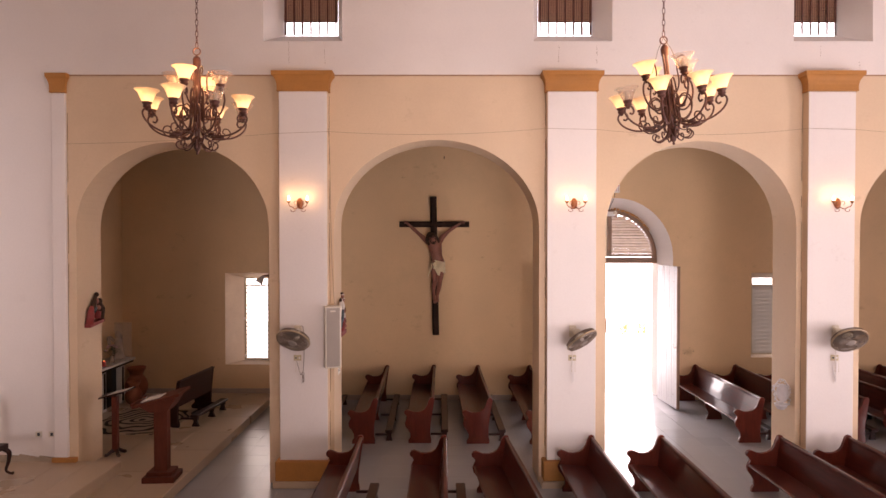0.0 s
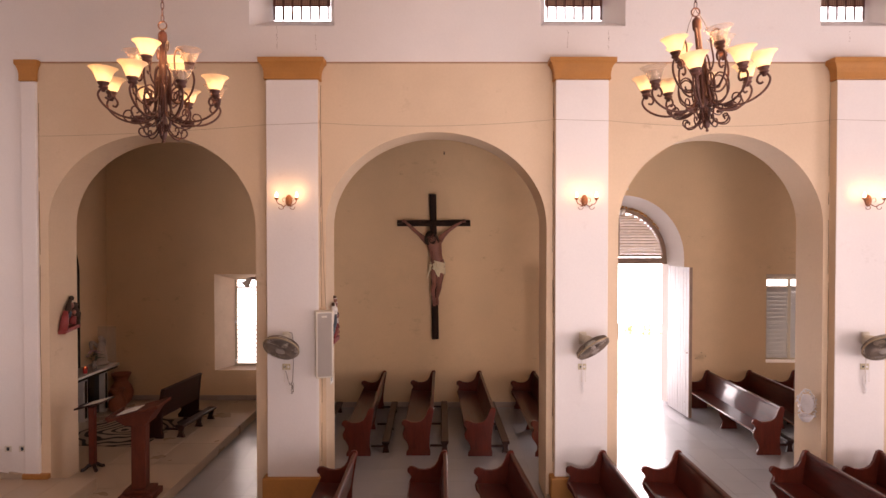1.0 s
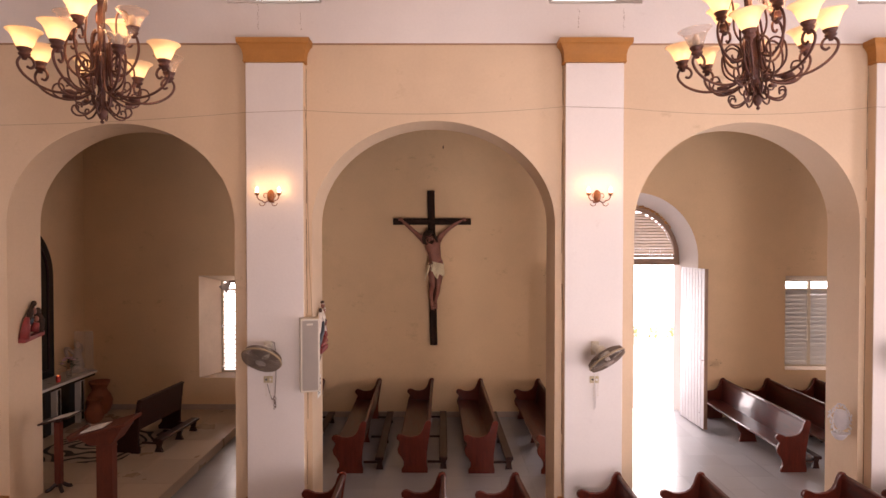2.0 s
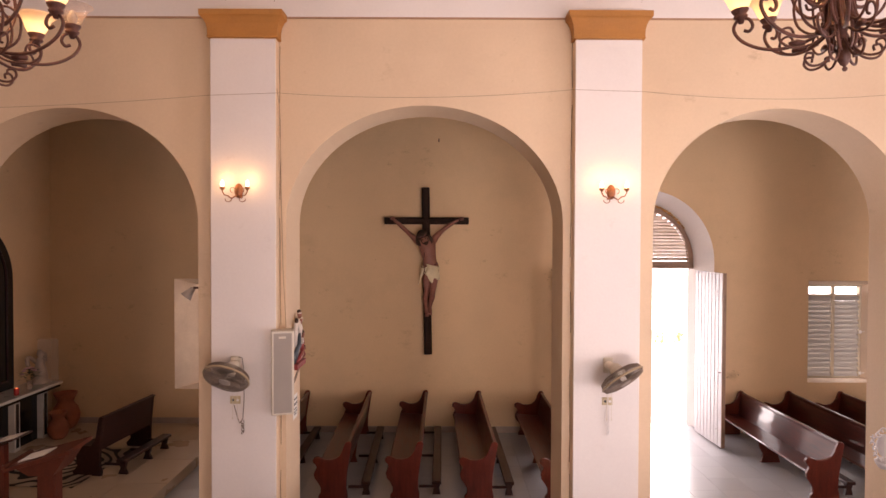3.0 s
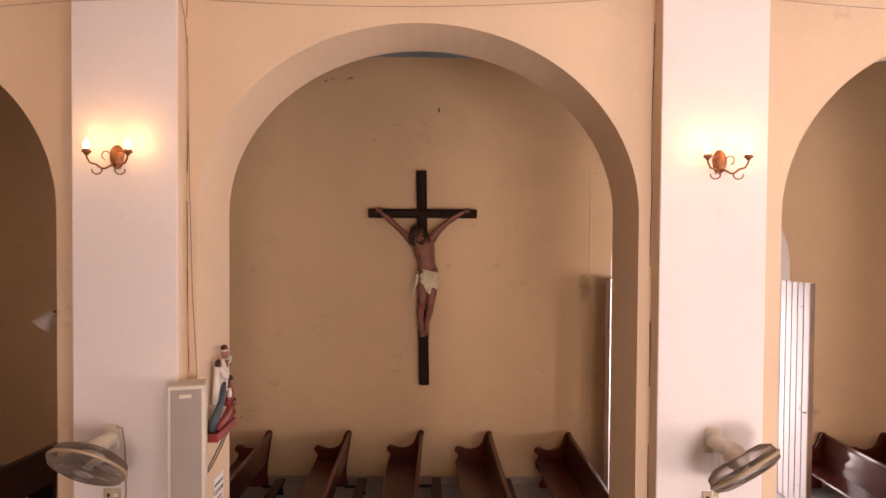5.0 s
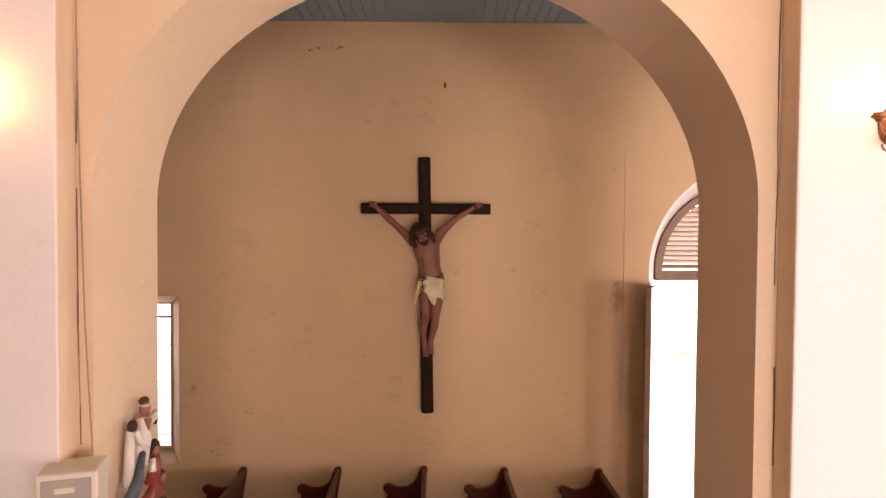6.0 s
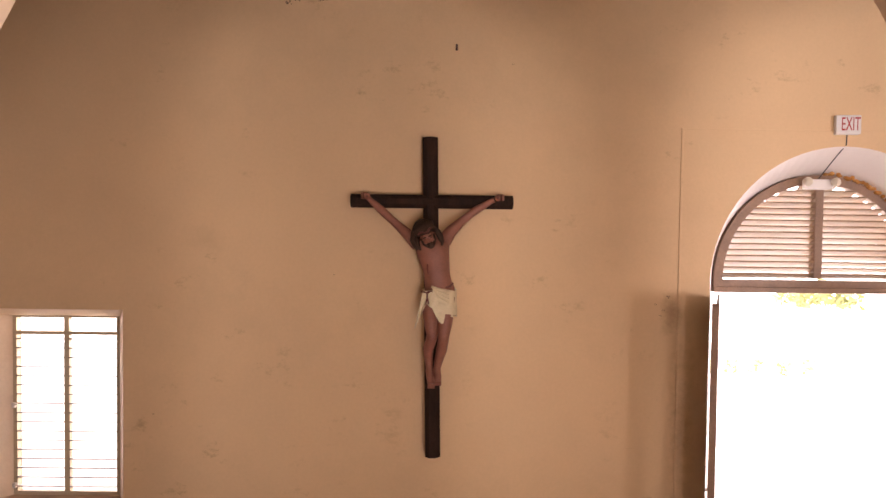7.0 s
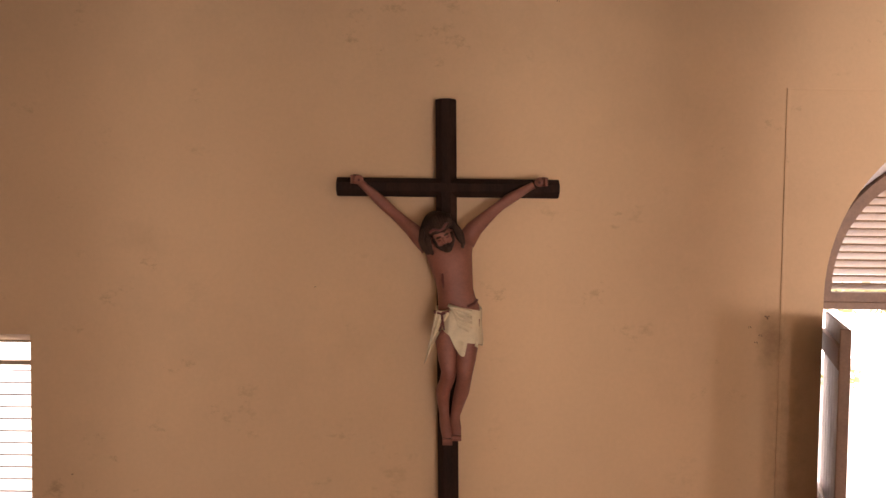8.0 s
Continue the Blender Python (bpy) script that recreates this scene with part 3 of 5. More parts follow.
    limb([(cx + 0.165, by, 3.20, 0.10), (cx + 0.162, by - 0.05, 3.03, 0.084), (cx + 0.155, by - 0.09, 2.92, 0.068), (cx + 0.145, by - 0.10, 2.83, 0.057), (cx + 0.14, by - 0.085, 2.77, 0.054), (cx + 0.128, by - 0.04, 2.68, 0.055),
          (cx + 0.105, by, 2.58, 0.045), (cx + 0.086, by + 0.02, 2.49, 0.036), (cx + 0.083, by + 0.01, 2.45, 0.040), (cx + 0.088, by - 0.03, 2.41, 0.041), (cx + 0.092, by - 0.055, 2.365, 0.036)], 0, 12)
    for px, pz in ((0.033, 2.835), (0.145, 2.83)):
        lump((cx + px, by - 0.135, pz), (0.036, 0.024, 0.042), 0)
    for k in range(5):
        limb([(cx + 0.002 + 0.013 * k, by - 0.085, 2.345, 0.012), (cx + 0.0 + 0.0135 * k, by - 0.09, 2.302, 0.010)], 0, 6)
        limb([(cx + 0.066 + 0.013 * k, by - 0.07, 2.368, 0.012), (cx + 0.066 + 0.0135 * k, by - 0.075, 2.328, 0.010)], 0, 6)
    # loincloth: wrapped band, a draped front panel and a hanging end, all in folds
    def drape(n, m, place):
        grid = [[bm.verts.new(place(i / (n - 1), j / (m - 1))) for j in range(m)] for i in range(n)]
        for p, q in zip(grid, grid[1:]):
            for j in range(m - 1):
                f = bm.faces.new((p[j], p[j + 1], q[j + 1], q[j]))
                f.material_index = 2

    def wrap(s, u):
        t = math.tau * u
        fold = 1 + 0.03 * math.sin(7 * t + 3.0 * s) + 0.018 * math.sin(15 * t - 4 * s)
        low = 0.20 + 0.07 * math.cos(t) + 0.025 * math.sin(3 * t)
        return (cx + 0.10 + (0.163 + 0.012 * s) * fold * math.cos(t), by - 0.015 * s + (0.118 + 0.02 * s) * fold * math.sin(t), 3.285 + 0.012 * math.sin(t * 3) - low * s)

    def front(s, u):
        x = cx + 0.035 + 0.205 * u - 0.012 * s * (1 - u)
        return (x, by - 0.13 - 0.03 * s + 0.075 * u * u + 0.016 * math.sin(u * 13 + s * 5) * (0.3 + s), 3.322 - 0.045 * u - s * (0.19 + 0.115 * math.sin(math.pi * min(1, u * 1.15)) + 0.075 * u))

    def end(s, u):
        x = cx - 0.062 + 0.105 * u - (0.085 - 0.005 * u) * s
        return (x, by - 0.150 - 0.012 * u + 0.013 * math.sin(u * 15 + s * 2) * (0.4 + s), 3.282 - 0.01 * u - s * (0.385 - 0.245 * u))

    drape(10, 49, wrap)
    drape(12, 26, front)
    drape(12, 18, end)
    for k in range(5):
        limb([(cx + 0.02 + 0.012 * k, by - 0.135, 3.32 - 0.008 * k, 0.012), (cx + 0.09, by - 0.15 + 0.004 * k, 3.30 - 0.030 * k, 0.013), (cx + 0.19, by - 0.115, 3.275 - 0.040 * k, 0.010)], 2, 7)
    limb([(cx - 0.075, by - 0.125, 3.272, 0.013), (cx - 0.03, by - 0.15, 3.262, 0.014), (cx + 0.03, by - 0.15, 3.278, 0.012)], 3, 6)
    limb([(cx + 0.16, by - 0.105, 3.31, 0.010), (cx + 0.205, by - 0.078, 3.325, 0.011), (cx + 0.232, by - 0.03, 3.35, 0.010)], 3, 6)
    limb([(cx - 0.022, by - 0.158, 3.262, 0.010), (cx - 0.018, by - 0.165, 3.21, 0.009), (cx - 0.042, by - 0.165, 3.14, 0.006)], 3, 6)
    limb([(cx - 0.018, by - 0.165, 3.21, 0.009), (cx - 0.004, by - 0.165, 3.15, 0.006)], 3, 6)
    limb([(cx - 0.022, by - 0.120, 3.545, 0.007), (cx - 0.022, by - 0.118, 3.50, 0.010), (cx - 0.014, by - 0.108, 3.44, 0.006)], 3, 6)
    fig = part("statue", bm, M_SKIN, c, "painted plaster figure with a cream loincloth", smooth=True)
    for m in (M_HAIR, M_CLOTH, M_CORD):
        fig.data.materials.append(m)
    return c


M_SKIN = material("painted_plaster_skin", (0.275, 0.105, 0.068), 0.55, var=0.16, scale=9, fine=60, bump=0.05, stain=(0.24, 0.07, 0.055), stain_amt=0.6)
M_HAIR = material("dark_brown_plaster", (0.06, 0.034, 0.023), 0.75, spec=0.2, var=0.3, scale=25, fine=120, bump=0.6)
M_CLOTH = material("cream_plaster_cloth", (0.72, 0.61, 0.40), 0.6, var=0.08, scale=9, fine=60, bump=0.1)
M_CORD = material("brown_red_plaster", (0.14, 0.035, 0.025), 0.5, var=0.2, bump=0.1)
crucifix()


# ---------------------------------------------------------------- aisle door
def board_leaf(name, label, width, height, mat, at, back=1):
    """A ledged door leaf of upright boards: x along the leaf from the hinge, y its thickness."""
    d = tagged(thing(name, label, "door", at=at), kind="structure")
    n = 8
    w = width / n
    for i in range(n):
        bm = bmesh.new()
        soft_box(bm, i * w + 0.008, (i + 1) * w - 0.008, -0.014, 0.014, 0, height, 0.004, 1)
        part("board", bm, mat, d)
    # added brown sheet: gives the board gaps their shade as colour
    bm = bmesh.new()
    box(bm, 0.01, width - 0.005, -0.006, 0.006, 0.01, height - 0.01)
    part("gap_backing", bm, M_DOORFRAME, d)
    for z in (0.25, height * 0.5, height - 0.3):
        bm = bmesh.new()
        soft_box(bm, 0.03, width - 0.03, *sorted((back * 0.014, back * 0.05)), z, z + 0.16, 0.006)
        part("ledge", bm, M_DOORFRAME, d)
    bm = bmesh.new()
    soft_box(bm, width, width + 0.022, *sorted((-back * 0.018, back * 0.05)), 0, height, 0.004)
    part("edge_strip", bm, M_DOORFRAME, d, "brown edge of the leaf")
    bm = bmesh.new()
    tube(bm, [(width - 0.03, -0.02, 1.4), (width - 0.03, -0.06, 1.4), (width + 0.02, -0.06, 1.4)], 0.009)
    part("latch", bm, M_IRON, d)
    for z in (0.3, 1.4, 1.44, height - 0.35):
        bm = bmesh.new()
        lathe(bm, [(0, 0.004), (0.010, 0.003), (0.012, 0)], 8)
        part("bolt_head", bm, M_IRON, d, at=pose(width - 0.18, -0.015, z, 90, 0, 0))
    return d


board_leaf("door_1", "open white boarded door leaf with a brown edge", 1.06, 3.24, M_DOOR, pose(5.26, 14.78, FZ + 0.04, 0, 0, -86.5))
board_leaf("door_2", "open white boarded door leaf folded back against the jamb", 1.06, 3.24, M_DOOR, pose(3.06, 15.12, FZ + 0.04, 0, 0, -115.5), -1)


def fanlight():
    f = tagged(thing("fanlight", "arched brown wooden fanlight with tan louvre slats", "fanlight", at=pose(4.18, 15.2, 0)), kind="structure")
    bm = bmesh.new()
    o, i = arch(0, 1.17, 3.28, 3.36, 1.19), arch(0, 1.07, 3.36, 3.38, 1.07)
    holed(bm, o, [(i, i)], -0.05, 0.05)
    part("frame", bm, M_DOORFRAME, f)
    bm = bmesh.new()
    soft_box(bm, -1.17, 1.17, -0.07, 0.05, 3.215, 3.28, 0.008)
    part("transom", bm, M_DOORFRAME, f)
    bm = bmesh.new()
    soft_box(bm, -0.045, 0.045, -0.06, 0.04, 3.38, 4.44, 0.006)
    part("mullion", bm, M_DOORFRAME, f)
    for side in (-1, 1):
        for k in range(16):
            z = 3.42 + k * 0.067
            half = math.sqrt(max(0.0, 1.085 ** 2 - (z - 3.38 + 0.02) ** 2))
            if half < 0.12:
                continue
            tilt = random.uniform(-0.004, 0.004)
            bm = bmesh.new()
            x0, x1 = sorted((side * 0.04, side * half))
            prism(bm, [(-0.046, z + 0.010), (-0.040, z + 0.024), (-0.030, z + 0.024), (0.050, z - 0.034 + tilt), (0.048, z - 0.047 + tilt)], "x", x0, x1)
            part("slat", bm, M_LOUVER, f)


fanlight()

M_PLASTERBARE = material("bare_ochre_plaster", (0.55, 0.26, 0.07), 0.85, var=0.2, scale=14, fine=60, bump=0.6)
bm = bmesh.new()
for k in range(26):
    a = radians(36 + 52 * k / 25 + random.uniform(-1, 1))
    r = 1.165 + random.uniform(-0.012, 0.012)
    ball(bm, (4.18 + r * math.cos(a), 15.13 + random.uniform(-0.02, 0.02), 3.36 + 1.03 * r * math.sin(a)), random.uniform(0.02, 0.035), 0.03, random.uniform(0.012, 0.025), 7, 5)
tagged(part("broken_plaster", bm, M_PLASTERBARE), "crumbled ochre plaster edge over the fanlight", "plaster", kind="structure")


def text(name, body, size, mat, parent, at, label=""):
    cu = bpy.data.curves.new(name, "FONT")
    cu.body, cu.size, cu.align_x, cu.align_y, cu.extrude = body, size, "CENTER", "CENTER", 0.001
    tmp = bpy.data.objects.new(name, cu)
    me = bpy.data.meshes.new_from_object(tmp)
    bpy.data.objects.remove(tmp)
    me.materials.append(mat)
    ob = new(name, me)
    ob.parent, ob.matrix_basis = parent, at
    if label:
        ob["label"] = label
    return ob


M_PLASTICW = material("white_plastic", (0.75, 0.70, 0.66), 0.4, var=0.03, bump=0.0)
M_RED = material("red_print", (0.45, 0.03, 0.025), 0.5, var=0.05, bump=0.0)
M_INK = material("black_ink", (0.03, 0.03, 0.035), 0.6, var=0.1, bump=0.0)
M_PAPER = material("white_paper", (0.78, 0.74, 0.68), 0.7, var=0.03, bump=0.05)
ex = thing("exit_sign", "white plastic exit sign with red letters on the wall", "sign", at=pose(4.16, WALL, 5.03, 0, 0, -7))
bm = bmesh.new()
soft_box(bm, -0.125, 0.125, -0.06, 0.01, -0.10, 0.10, 0.01)
part("case", bm, M_PLASTICW, ex)
text("lettering", "EXIT", 0.20, M_RED, ex, pose(0.02, -0.0615, 0, 90, 0, 0) @ Matrix.Diagonal((0.46, 1, 1, 1)), "red letters")

el = thing("emergency_light", "white twin-lamp emergency light under the door arch", "light", at=pose(4.13, 15.10, 4.44))
bm = bmesh.new()
soft_box(bm, -0.15, 0.15, -0.05, 0.06, -0.055, 0.055, 0.012)
part("case", bm, M_PLASTICW, el)
for sx in (-0.16, 0.14):
    bm = bmesh.new()
    lathe(bm, [(0.0, 0.06), (0.03, 0.058), (0.048, 0.03), (0.05, 0.0), (0.02, -0.03), (0, -0.03)], 14)
    part("lamp_head", bm, M_CREAMPL, el, at=pose(sx, -0.07, 0.03, 115, 0, sx * 120))
bm = bmesh.new()
tube(bm, [(4.17, WALL - 0.01, 4.93), (4.17, WALL - 0.005, 4.83), (4.14, 14.9, 4.66), (4.13, 15.1, 4.50)], 0.006, 6)
tagged(part("cable", bm, M_INK), "thin dark cable from the exit sign to the emergency light", "cable")

# groove of an older, walled-up frame round the door
bm = bmesh.new()
soft_box(bm, 2.43, 2.455, WALL - 0.008, WALL + 0.02, FZ, 4.98, 0.003)
soft_box(bm, 2.43, 5.95, WALL - 0.006, WALL + 0.02, 4.965, 4.98, 0.002)
structure("trim", bm, M_BEIGE, "thin raised plaster line round the aisle door", "trim")


# ---------------------------------------------------------------- louvre windows
def louvre_window(name, label, cx, w, z0, z1, openness, mat, deep, thick):
    f = tagged(thing(name, label, "window", at=pose(cx, 15.27, 0)), kind="structure")
    h = w / 2
    bm = bmesh.new()
    holed(bm, rect(-h, h, z0, z1), [(rect(-h + 0.045, -0.03, z0 + 0.05, z1 - 0.235), rect(-h + 0.045, -0.03, z0 + 0.05, z1 - 0.235)),
                                    (rect(0.03, h - 0.045, z0 + 0.05, z1 - 0.235), rect(0.03, h - 0.045, z0 + 0.05, z1 - 0.235)),
                                    (rect(-h + 0.045, -0.03, z1 - 0.195, z1 - 0.04), rect(-h + 0.045, -0.03, z1 - 0.195, z1 - 0.04)),
                                    (rect(0.03, h - 0.045, z1 - 0.195, z1 - 0.04), rect(0.03, h - 0.045, z1 - 0.195, z1 - 0.04))], -0.03, 0.03)
    part("window_frame", bm, M_FRAMEW, f)
    n = 17
    dz = (z1 - z0 - 0.285) / n
    for side in (0, 1):
        x0, x1 = ((-h + 0.047, -0.032), (0.032, h - 0.047))[side]
        a = radians(openness[side])
        for k in range(n):
            z = z0 + 0.05 + dz * (k + 0.5)
            aa = a + radians(random.uniform(-3, 3))
            c, s = math.cos(aa) * deep, math.sin(aa) * deep
            bm = bmesh.new()
            prism(bm, [(-c, z - s - thick), (-c, z - s + thick), (c, z + s + thick), (c, z + s - thick)], "x", x0, x1)
            part("slat", bm, mat, f)
    for z in (z0 + 0.12, (z0 + z1) / 2):
        bm = bmesh.new()
        soft_box(bm, -0.02, 0.02, -0.06, -0.02, z - 0.03, z + 0.03, 0.006)
        tube(bm, [(0.0, -0.05, z), (0.03, -0.09, z + 0.01), (0.07, -0.09, z + 0.03)], 0.008, 6)
        part("crank", bm, M_PLASTICW, f, at=pose(-h + 0.02 if cx < 0 else h - 0.02, 0, 0))


M_SLATG = material("grey_metal_slat", (0.40, 0.37, 0.33), 0.45, var=0.06, bump=0.0)
M_SLATW = material("pale_metal_slat", (0.24, 0.21, 0.20), 0.45, var=0.05, bump=0.0)
louvre_window("window_1", "cream louvred window with its slats open", -4.335, 1.225, 0.78, 2.87, (-11, -11), M_SLATW, 0.046, 0.006)
louvre_window("window_2", "cream louvred window with grey slats mostly closed", 8.33, 1.18, 0.91, 2.88, (66, 54), M_SLATG, 0.054, 0.003)

sp = thing("floodlight", "small dark floodlight fixed to the arch jamb", "floodlight", at=pose(-2.742, 9.86, 3.19))
bm = bmesh.new()
lathe(bm, [(0.0, 0.0), (0.055, 0.0), (0.058, 0.02), (0.045, 0.045), (0.03, 0.06), (0, 0.06)], 16)
part("mount", bm, M_IRON, sp, at=pose(0.0, 0.0, 0.03, 0, -90, 0))
bm = bmesh.new()
tube(bm, [(-0.05, 0, 0.03), (-0.12, -0.01, 0.035), (-0.16, -0.02, 0.0)], 0.014, 8)
part("arm", bm, M_IRON, sp)
bm = bmesh.new()
lathe(bm, [(0.0, 0.08), (0.028, 0.08), (0.036, 0.04), (0.066, -0.04), (0.07, -0.055), (0.062, -0.055), (0.0, -0.02)], 18)
part("head", bm, M_GREY, sp, "grey conical lamp head", at=pose(-0.175, -0.03, -0.035, -20, 35, 0))


# ---------------------------------------------------------------- clerestory windows
M_BLIND = material("woven_cane_blind", (0.46, 0.33, 0.24), 0.7, var=0.2, scale=20, fine=120, bump=0.4, stretch=(1, 1, 6))


def see_through(mat, share, colour):
    """Lets part of the light through a thin material."""
    nt = mat.node_tree
    tr = nt.nodes.new("ShaderNodeBsdfTranslucent")
    tr.inputs[0].default_value = (*colour, 1)
    mx = nt.nodes.new("ShaderNodeMixShader")
    mx.inputs[0].default_value = share
    nt.links.new(nt.nodes["Principled BSDF"].outputs[0], mx.inputs[1])
    nt.links.new(tr.outputs[0], mx.inputs[2])
    nt.links.new(mx.outputs[0], nt.nodes["Material Output"].inputs[0])


see_through(M_BLIND, 0.32, (0.7, 0.45, 0.32))


def clerestory(cx):
    f = tagged(thing("window_3", "barred upper window with a cane blind partly lowered", "window", "upper windows", at=pose(cx, 10.3, 0)), kind="structure")
    for k in range(7):
        x = -0.42 + 0.14 * k
        bm = bmesh.new()
        soft_box(bm, x - 0.012, x + 0.012, -0.034, -0.012, 7.24, 8.4, 0.003, 1)
        part("bar", bm, M_IRON, f)
    for z in (7.46, 7.9, 8.3):
        bm = bmesh.new()
        soft_box(bm, -0.45, 0.45, -0.012, 0.004, z, z + 0.02, 0.002, 1)
        part("crossbar", bm, M_IRON, f)
    bm = bmesh.new()
    for k in range(30):
        z = 7.485 + k * 0.031
        prism(bm, [(0.02, z), (0.032, z + 0.004), (0.034, z + 0.030), (0.024, z + 0.0325)], "x", -0.45, 0.45)
    part("blind", bm, M_BLIND, f, "tan cane blind")
    bm = bmesh.new()
    for k in range(26):
        x = -0.45 + 0.036 * k
        box(bm, x - 0.003, x + 0.003, 0.006, 0.009, 7.25, 8.4)
    for k in range(44):
        z = 7.25 + 0.026 * k
        box(bm, -0.45, 0.45, 0.009, 0.012, z - 0.0028, z + 0.0028)
    part("wire_mesh", bm, M_IRON, f)


for c, _ in CLERE:
    clerestory(c)


# ---------------------------------------------------------------- sconces
def sconce(x, turn=0):
    s = thing("wall_sconce", "copper-brown wall sconce with two lit candle bulbs", "wall lamp", "pilaster sconces", at=pose(x, PIL, 4.37, 0, 0, turn))
    bm = bmesh.new()
    geo = [(0.0, 0.035), (0.03, 0.032), (0.05, 0.02), (0.058, 0.004), (0.06, -0.004), (0.0, -0.004)]
    lathe(bm, geo, 20)
    bmesh.ops.transform(bm, matrix=Matrix.Diagonal((0.85, 1.45, 1, 1)), verts=bm.verts[:])
    part("back_plate", bm, M_BRONZE, s, "oval beaten copper plate", smooth=True, at=pose(0, -0.005, 0, 90, 0, 0))
    for sx in (-1, 1):
        arm = [(0.0, -0.03, -0.05)]
        arm += [(sx * (0.03 + 0.05 * k / 5), -0.03 - 0.09 * k / 5, -0.055 - 0.035 * math.sin(k / 5 * math.pi * 0.9)) for k in range(1, 6)]
        arm += [(sx * 0.12, -0.13, -0.055), (sx * 0.14, -0.135, -0.02), (sx * 0.142, -0.135, 0.005)]
        bm = bmesh.new()
        tube(bm, arm, 0.007, 7)
        sc = [(sx * (0.08 + 0.035 * math.cos(t)), -0.12, -0.105 + 0.028 * math.sin(t)) for t in (1.6 + k * 0.45 for k in range(12))]
        tube(bm, sc, 0.005, 6)
        sc = [(sx * (0.05 + 0.028 * math.cos(t)), -0.06, 0.005 + 0.03 * math.sin(t)) for t in (-1.4 + k * 0.45 for k in range(10))]
        tube(bm, sc, 0.0045, 6)
        a = part("arm", bm, M_BRONZE, s, smooth=True)
        bm = bmesh.new()
        lathe(bm, [(0.0, -0.012), (0.012, -0.012), (0.018, 0.0), (0.030, 0.008), (0.033, 0.016), (0.026, 0.018), (0.022, 0.03), (0.0, 0.03)], 16, (sx * 0.142, -0.135, 0.008))
        part("cup", bm, M_BRONZE, a)
        bm = bmesh.new()
        lathe(bm, [(0.008, 0.0), (0.018, 0.015), (0.021, 0.03), (0.014, 0.055), (0.005, 0.075), (0.0, 0.08)], 12, (sx * 0.142, -0.135, 0.035))
        part("bulb", bm, M_BULB, a, "glowing flame-shaped bulb", smooth=True)
        lamp("sconce_light", "POINT", 1.5, (1.0, 0.55, 0.22), pose(x + sx * 0.142, PIL - 0.135, 4.485), radius=0.03)


for x, tn in ((-2.21, 0), (2.08, 0), (6.2, 0)):
    sconce(x, tn)


# ---------------------------------------------------------------- wall fans
M_FANRIM = material("yellowed_plastic_rim", (0.42, 0.31, 0.19), 0.45, var=0.08, bump=0.0)
M_WIRE = material("dusty_fan_wire", (0.22, 0.16, 0.12), 0.6, var=0.1, bump=0.0)
M_BLADE = material("smoky_fan_blade", (0.20, 0.16, 0.13), 0.35, var=0.15, bump=0.0)


M_OUTLET = material("yellowed_socket_plate", (0.55, 0.44, 0.27), 0.45, var=0.05, bump=0.0)


def wall_fan(x, facing, cord):
    f = thing("wall_fan", "beige wall fan with a dusty wire cage, tilted down", "fan", "pilaster fans", at=pose(x, PIL, 2.48))
    bm = bmesh.new()
    centre = Vector((0.02 + facing[0] * 0.12, -0.33, -0.20))
    soft_box(bm, -0.055, 0.055, -0.03, 0.0, -0.20, -0.02, 0.012)
    back = centre - Vector(facing).normalized() * 0.14
    tube(bm, [Vector((0, 0, -0.11)), Vector((0, -0.06, -0.11)).lerp(back, 0.2), Vector((0, -0.05, -0.11)).lerp(back, 0.7), back, back + Vector(facing) * 0.05], [0.05, 0.052, 0.056, 0.066, 0.06], 16)
    part("bracket", bm, M_CREAMPL, f, smooth=True)
    centre = Vector((0.02 + facing[0] * 0.12, -0.33, -0.20))
    head = new("head", None)
    bm = bmesh.new()
    lathe(bm, [(0.0, 0.17), (0.05, 0.165), (0.075, 0.13), (0.08, 0.06), (0.06, 0.03), (0.0, 0.03)], 20)
    bpy.data.objects.remove(head)
    head = part("motor", bm, M_CREAMPL, f, smooth=True, at=look(centre, centre + Vector(facing)))
    R = 0.25
    bm = bmesh.new()
    ring = [(R * math.cos(t), R * math.sin(t), 0.0) for t in (math.tau * k / 48 for k in range(49))]
    tube(bm, ring, 0.012, 8, False)
    part("rim", bm, M_FANRIM, head, "yellowed plastic rim", smooth=True)
    for nm, sgn, depth in (("front_grille", -1, 0.055), ("back_grille", 1, 0.085)):
        bm = bmesh.new()
        for k in range(110):
            t = math.tau * k / 110
            pr = [(R, 0.0), (R - 0.012, depth * 0.65), (R * 0.72, depth), (0.07, depth)]
            tube(bm, [(r * math.cos(t + 0.25 * (1 - r / R)), r * math.sin(t + 0.25 * (1 - r / R)), sgn * z) for r, z in pr], 0.0025, 4, False)
        for r in (0.18, 0.11):
            tube(bm, [(r * math.cos(t), r * math.sin(t), sgn * depth) for t in (math.tau * k / 36 for k in range(37))], 0.0025, 5, False)
        part(nm, bm, M_WIRE, head)
    bm = bmesh.new()
    lathe(bm, [(0.0, -0.066), (0.045, -0.064), (0.062, -0.058), (0.065, -0.05), (0.0, -0.05)], 20)
    part("badge", bm, M_GREY, head, "grey round centre cap")
    for k in range(3):
        t0 = math.tau * k / 3 + x
        bm = bmesh.new()
        grid = []
        for i in range(6):
            r = 0.04 + 0.18 * i / 5
            w = 0.35 + 0.75 * math.sin(min(1, i / 4) * math.pi / 2)
            grid.append([bm.verts.new((r * math.cos(t0 + w * (j / 5 - 0.5)), r * math.sin(t0 + w * (j / 5 - 0.5)), 0.03 * (j / 5 - 0.5) * 1.6)) for j in range(6)])
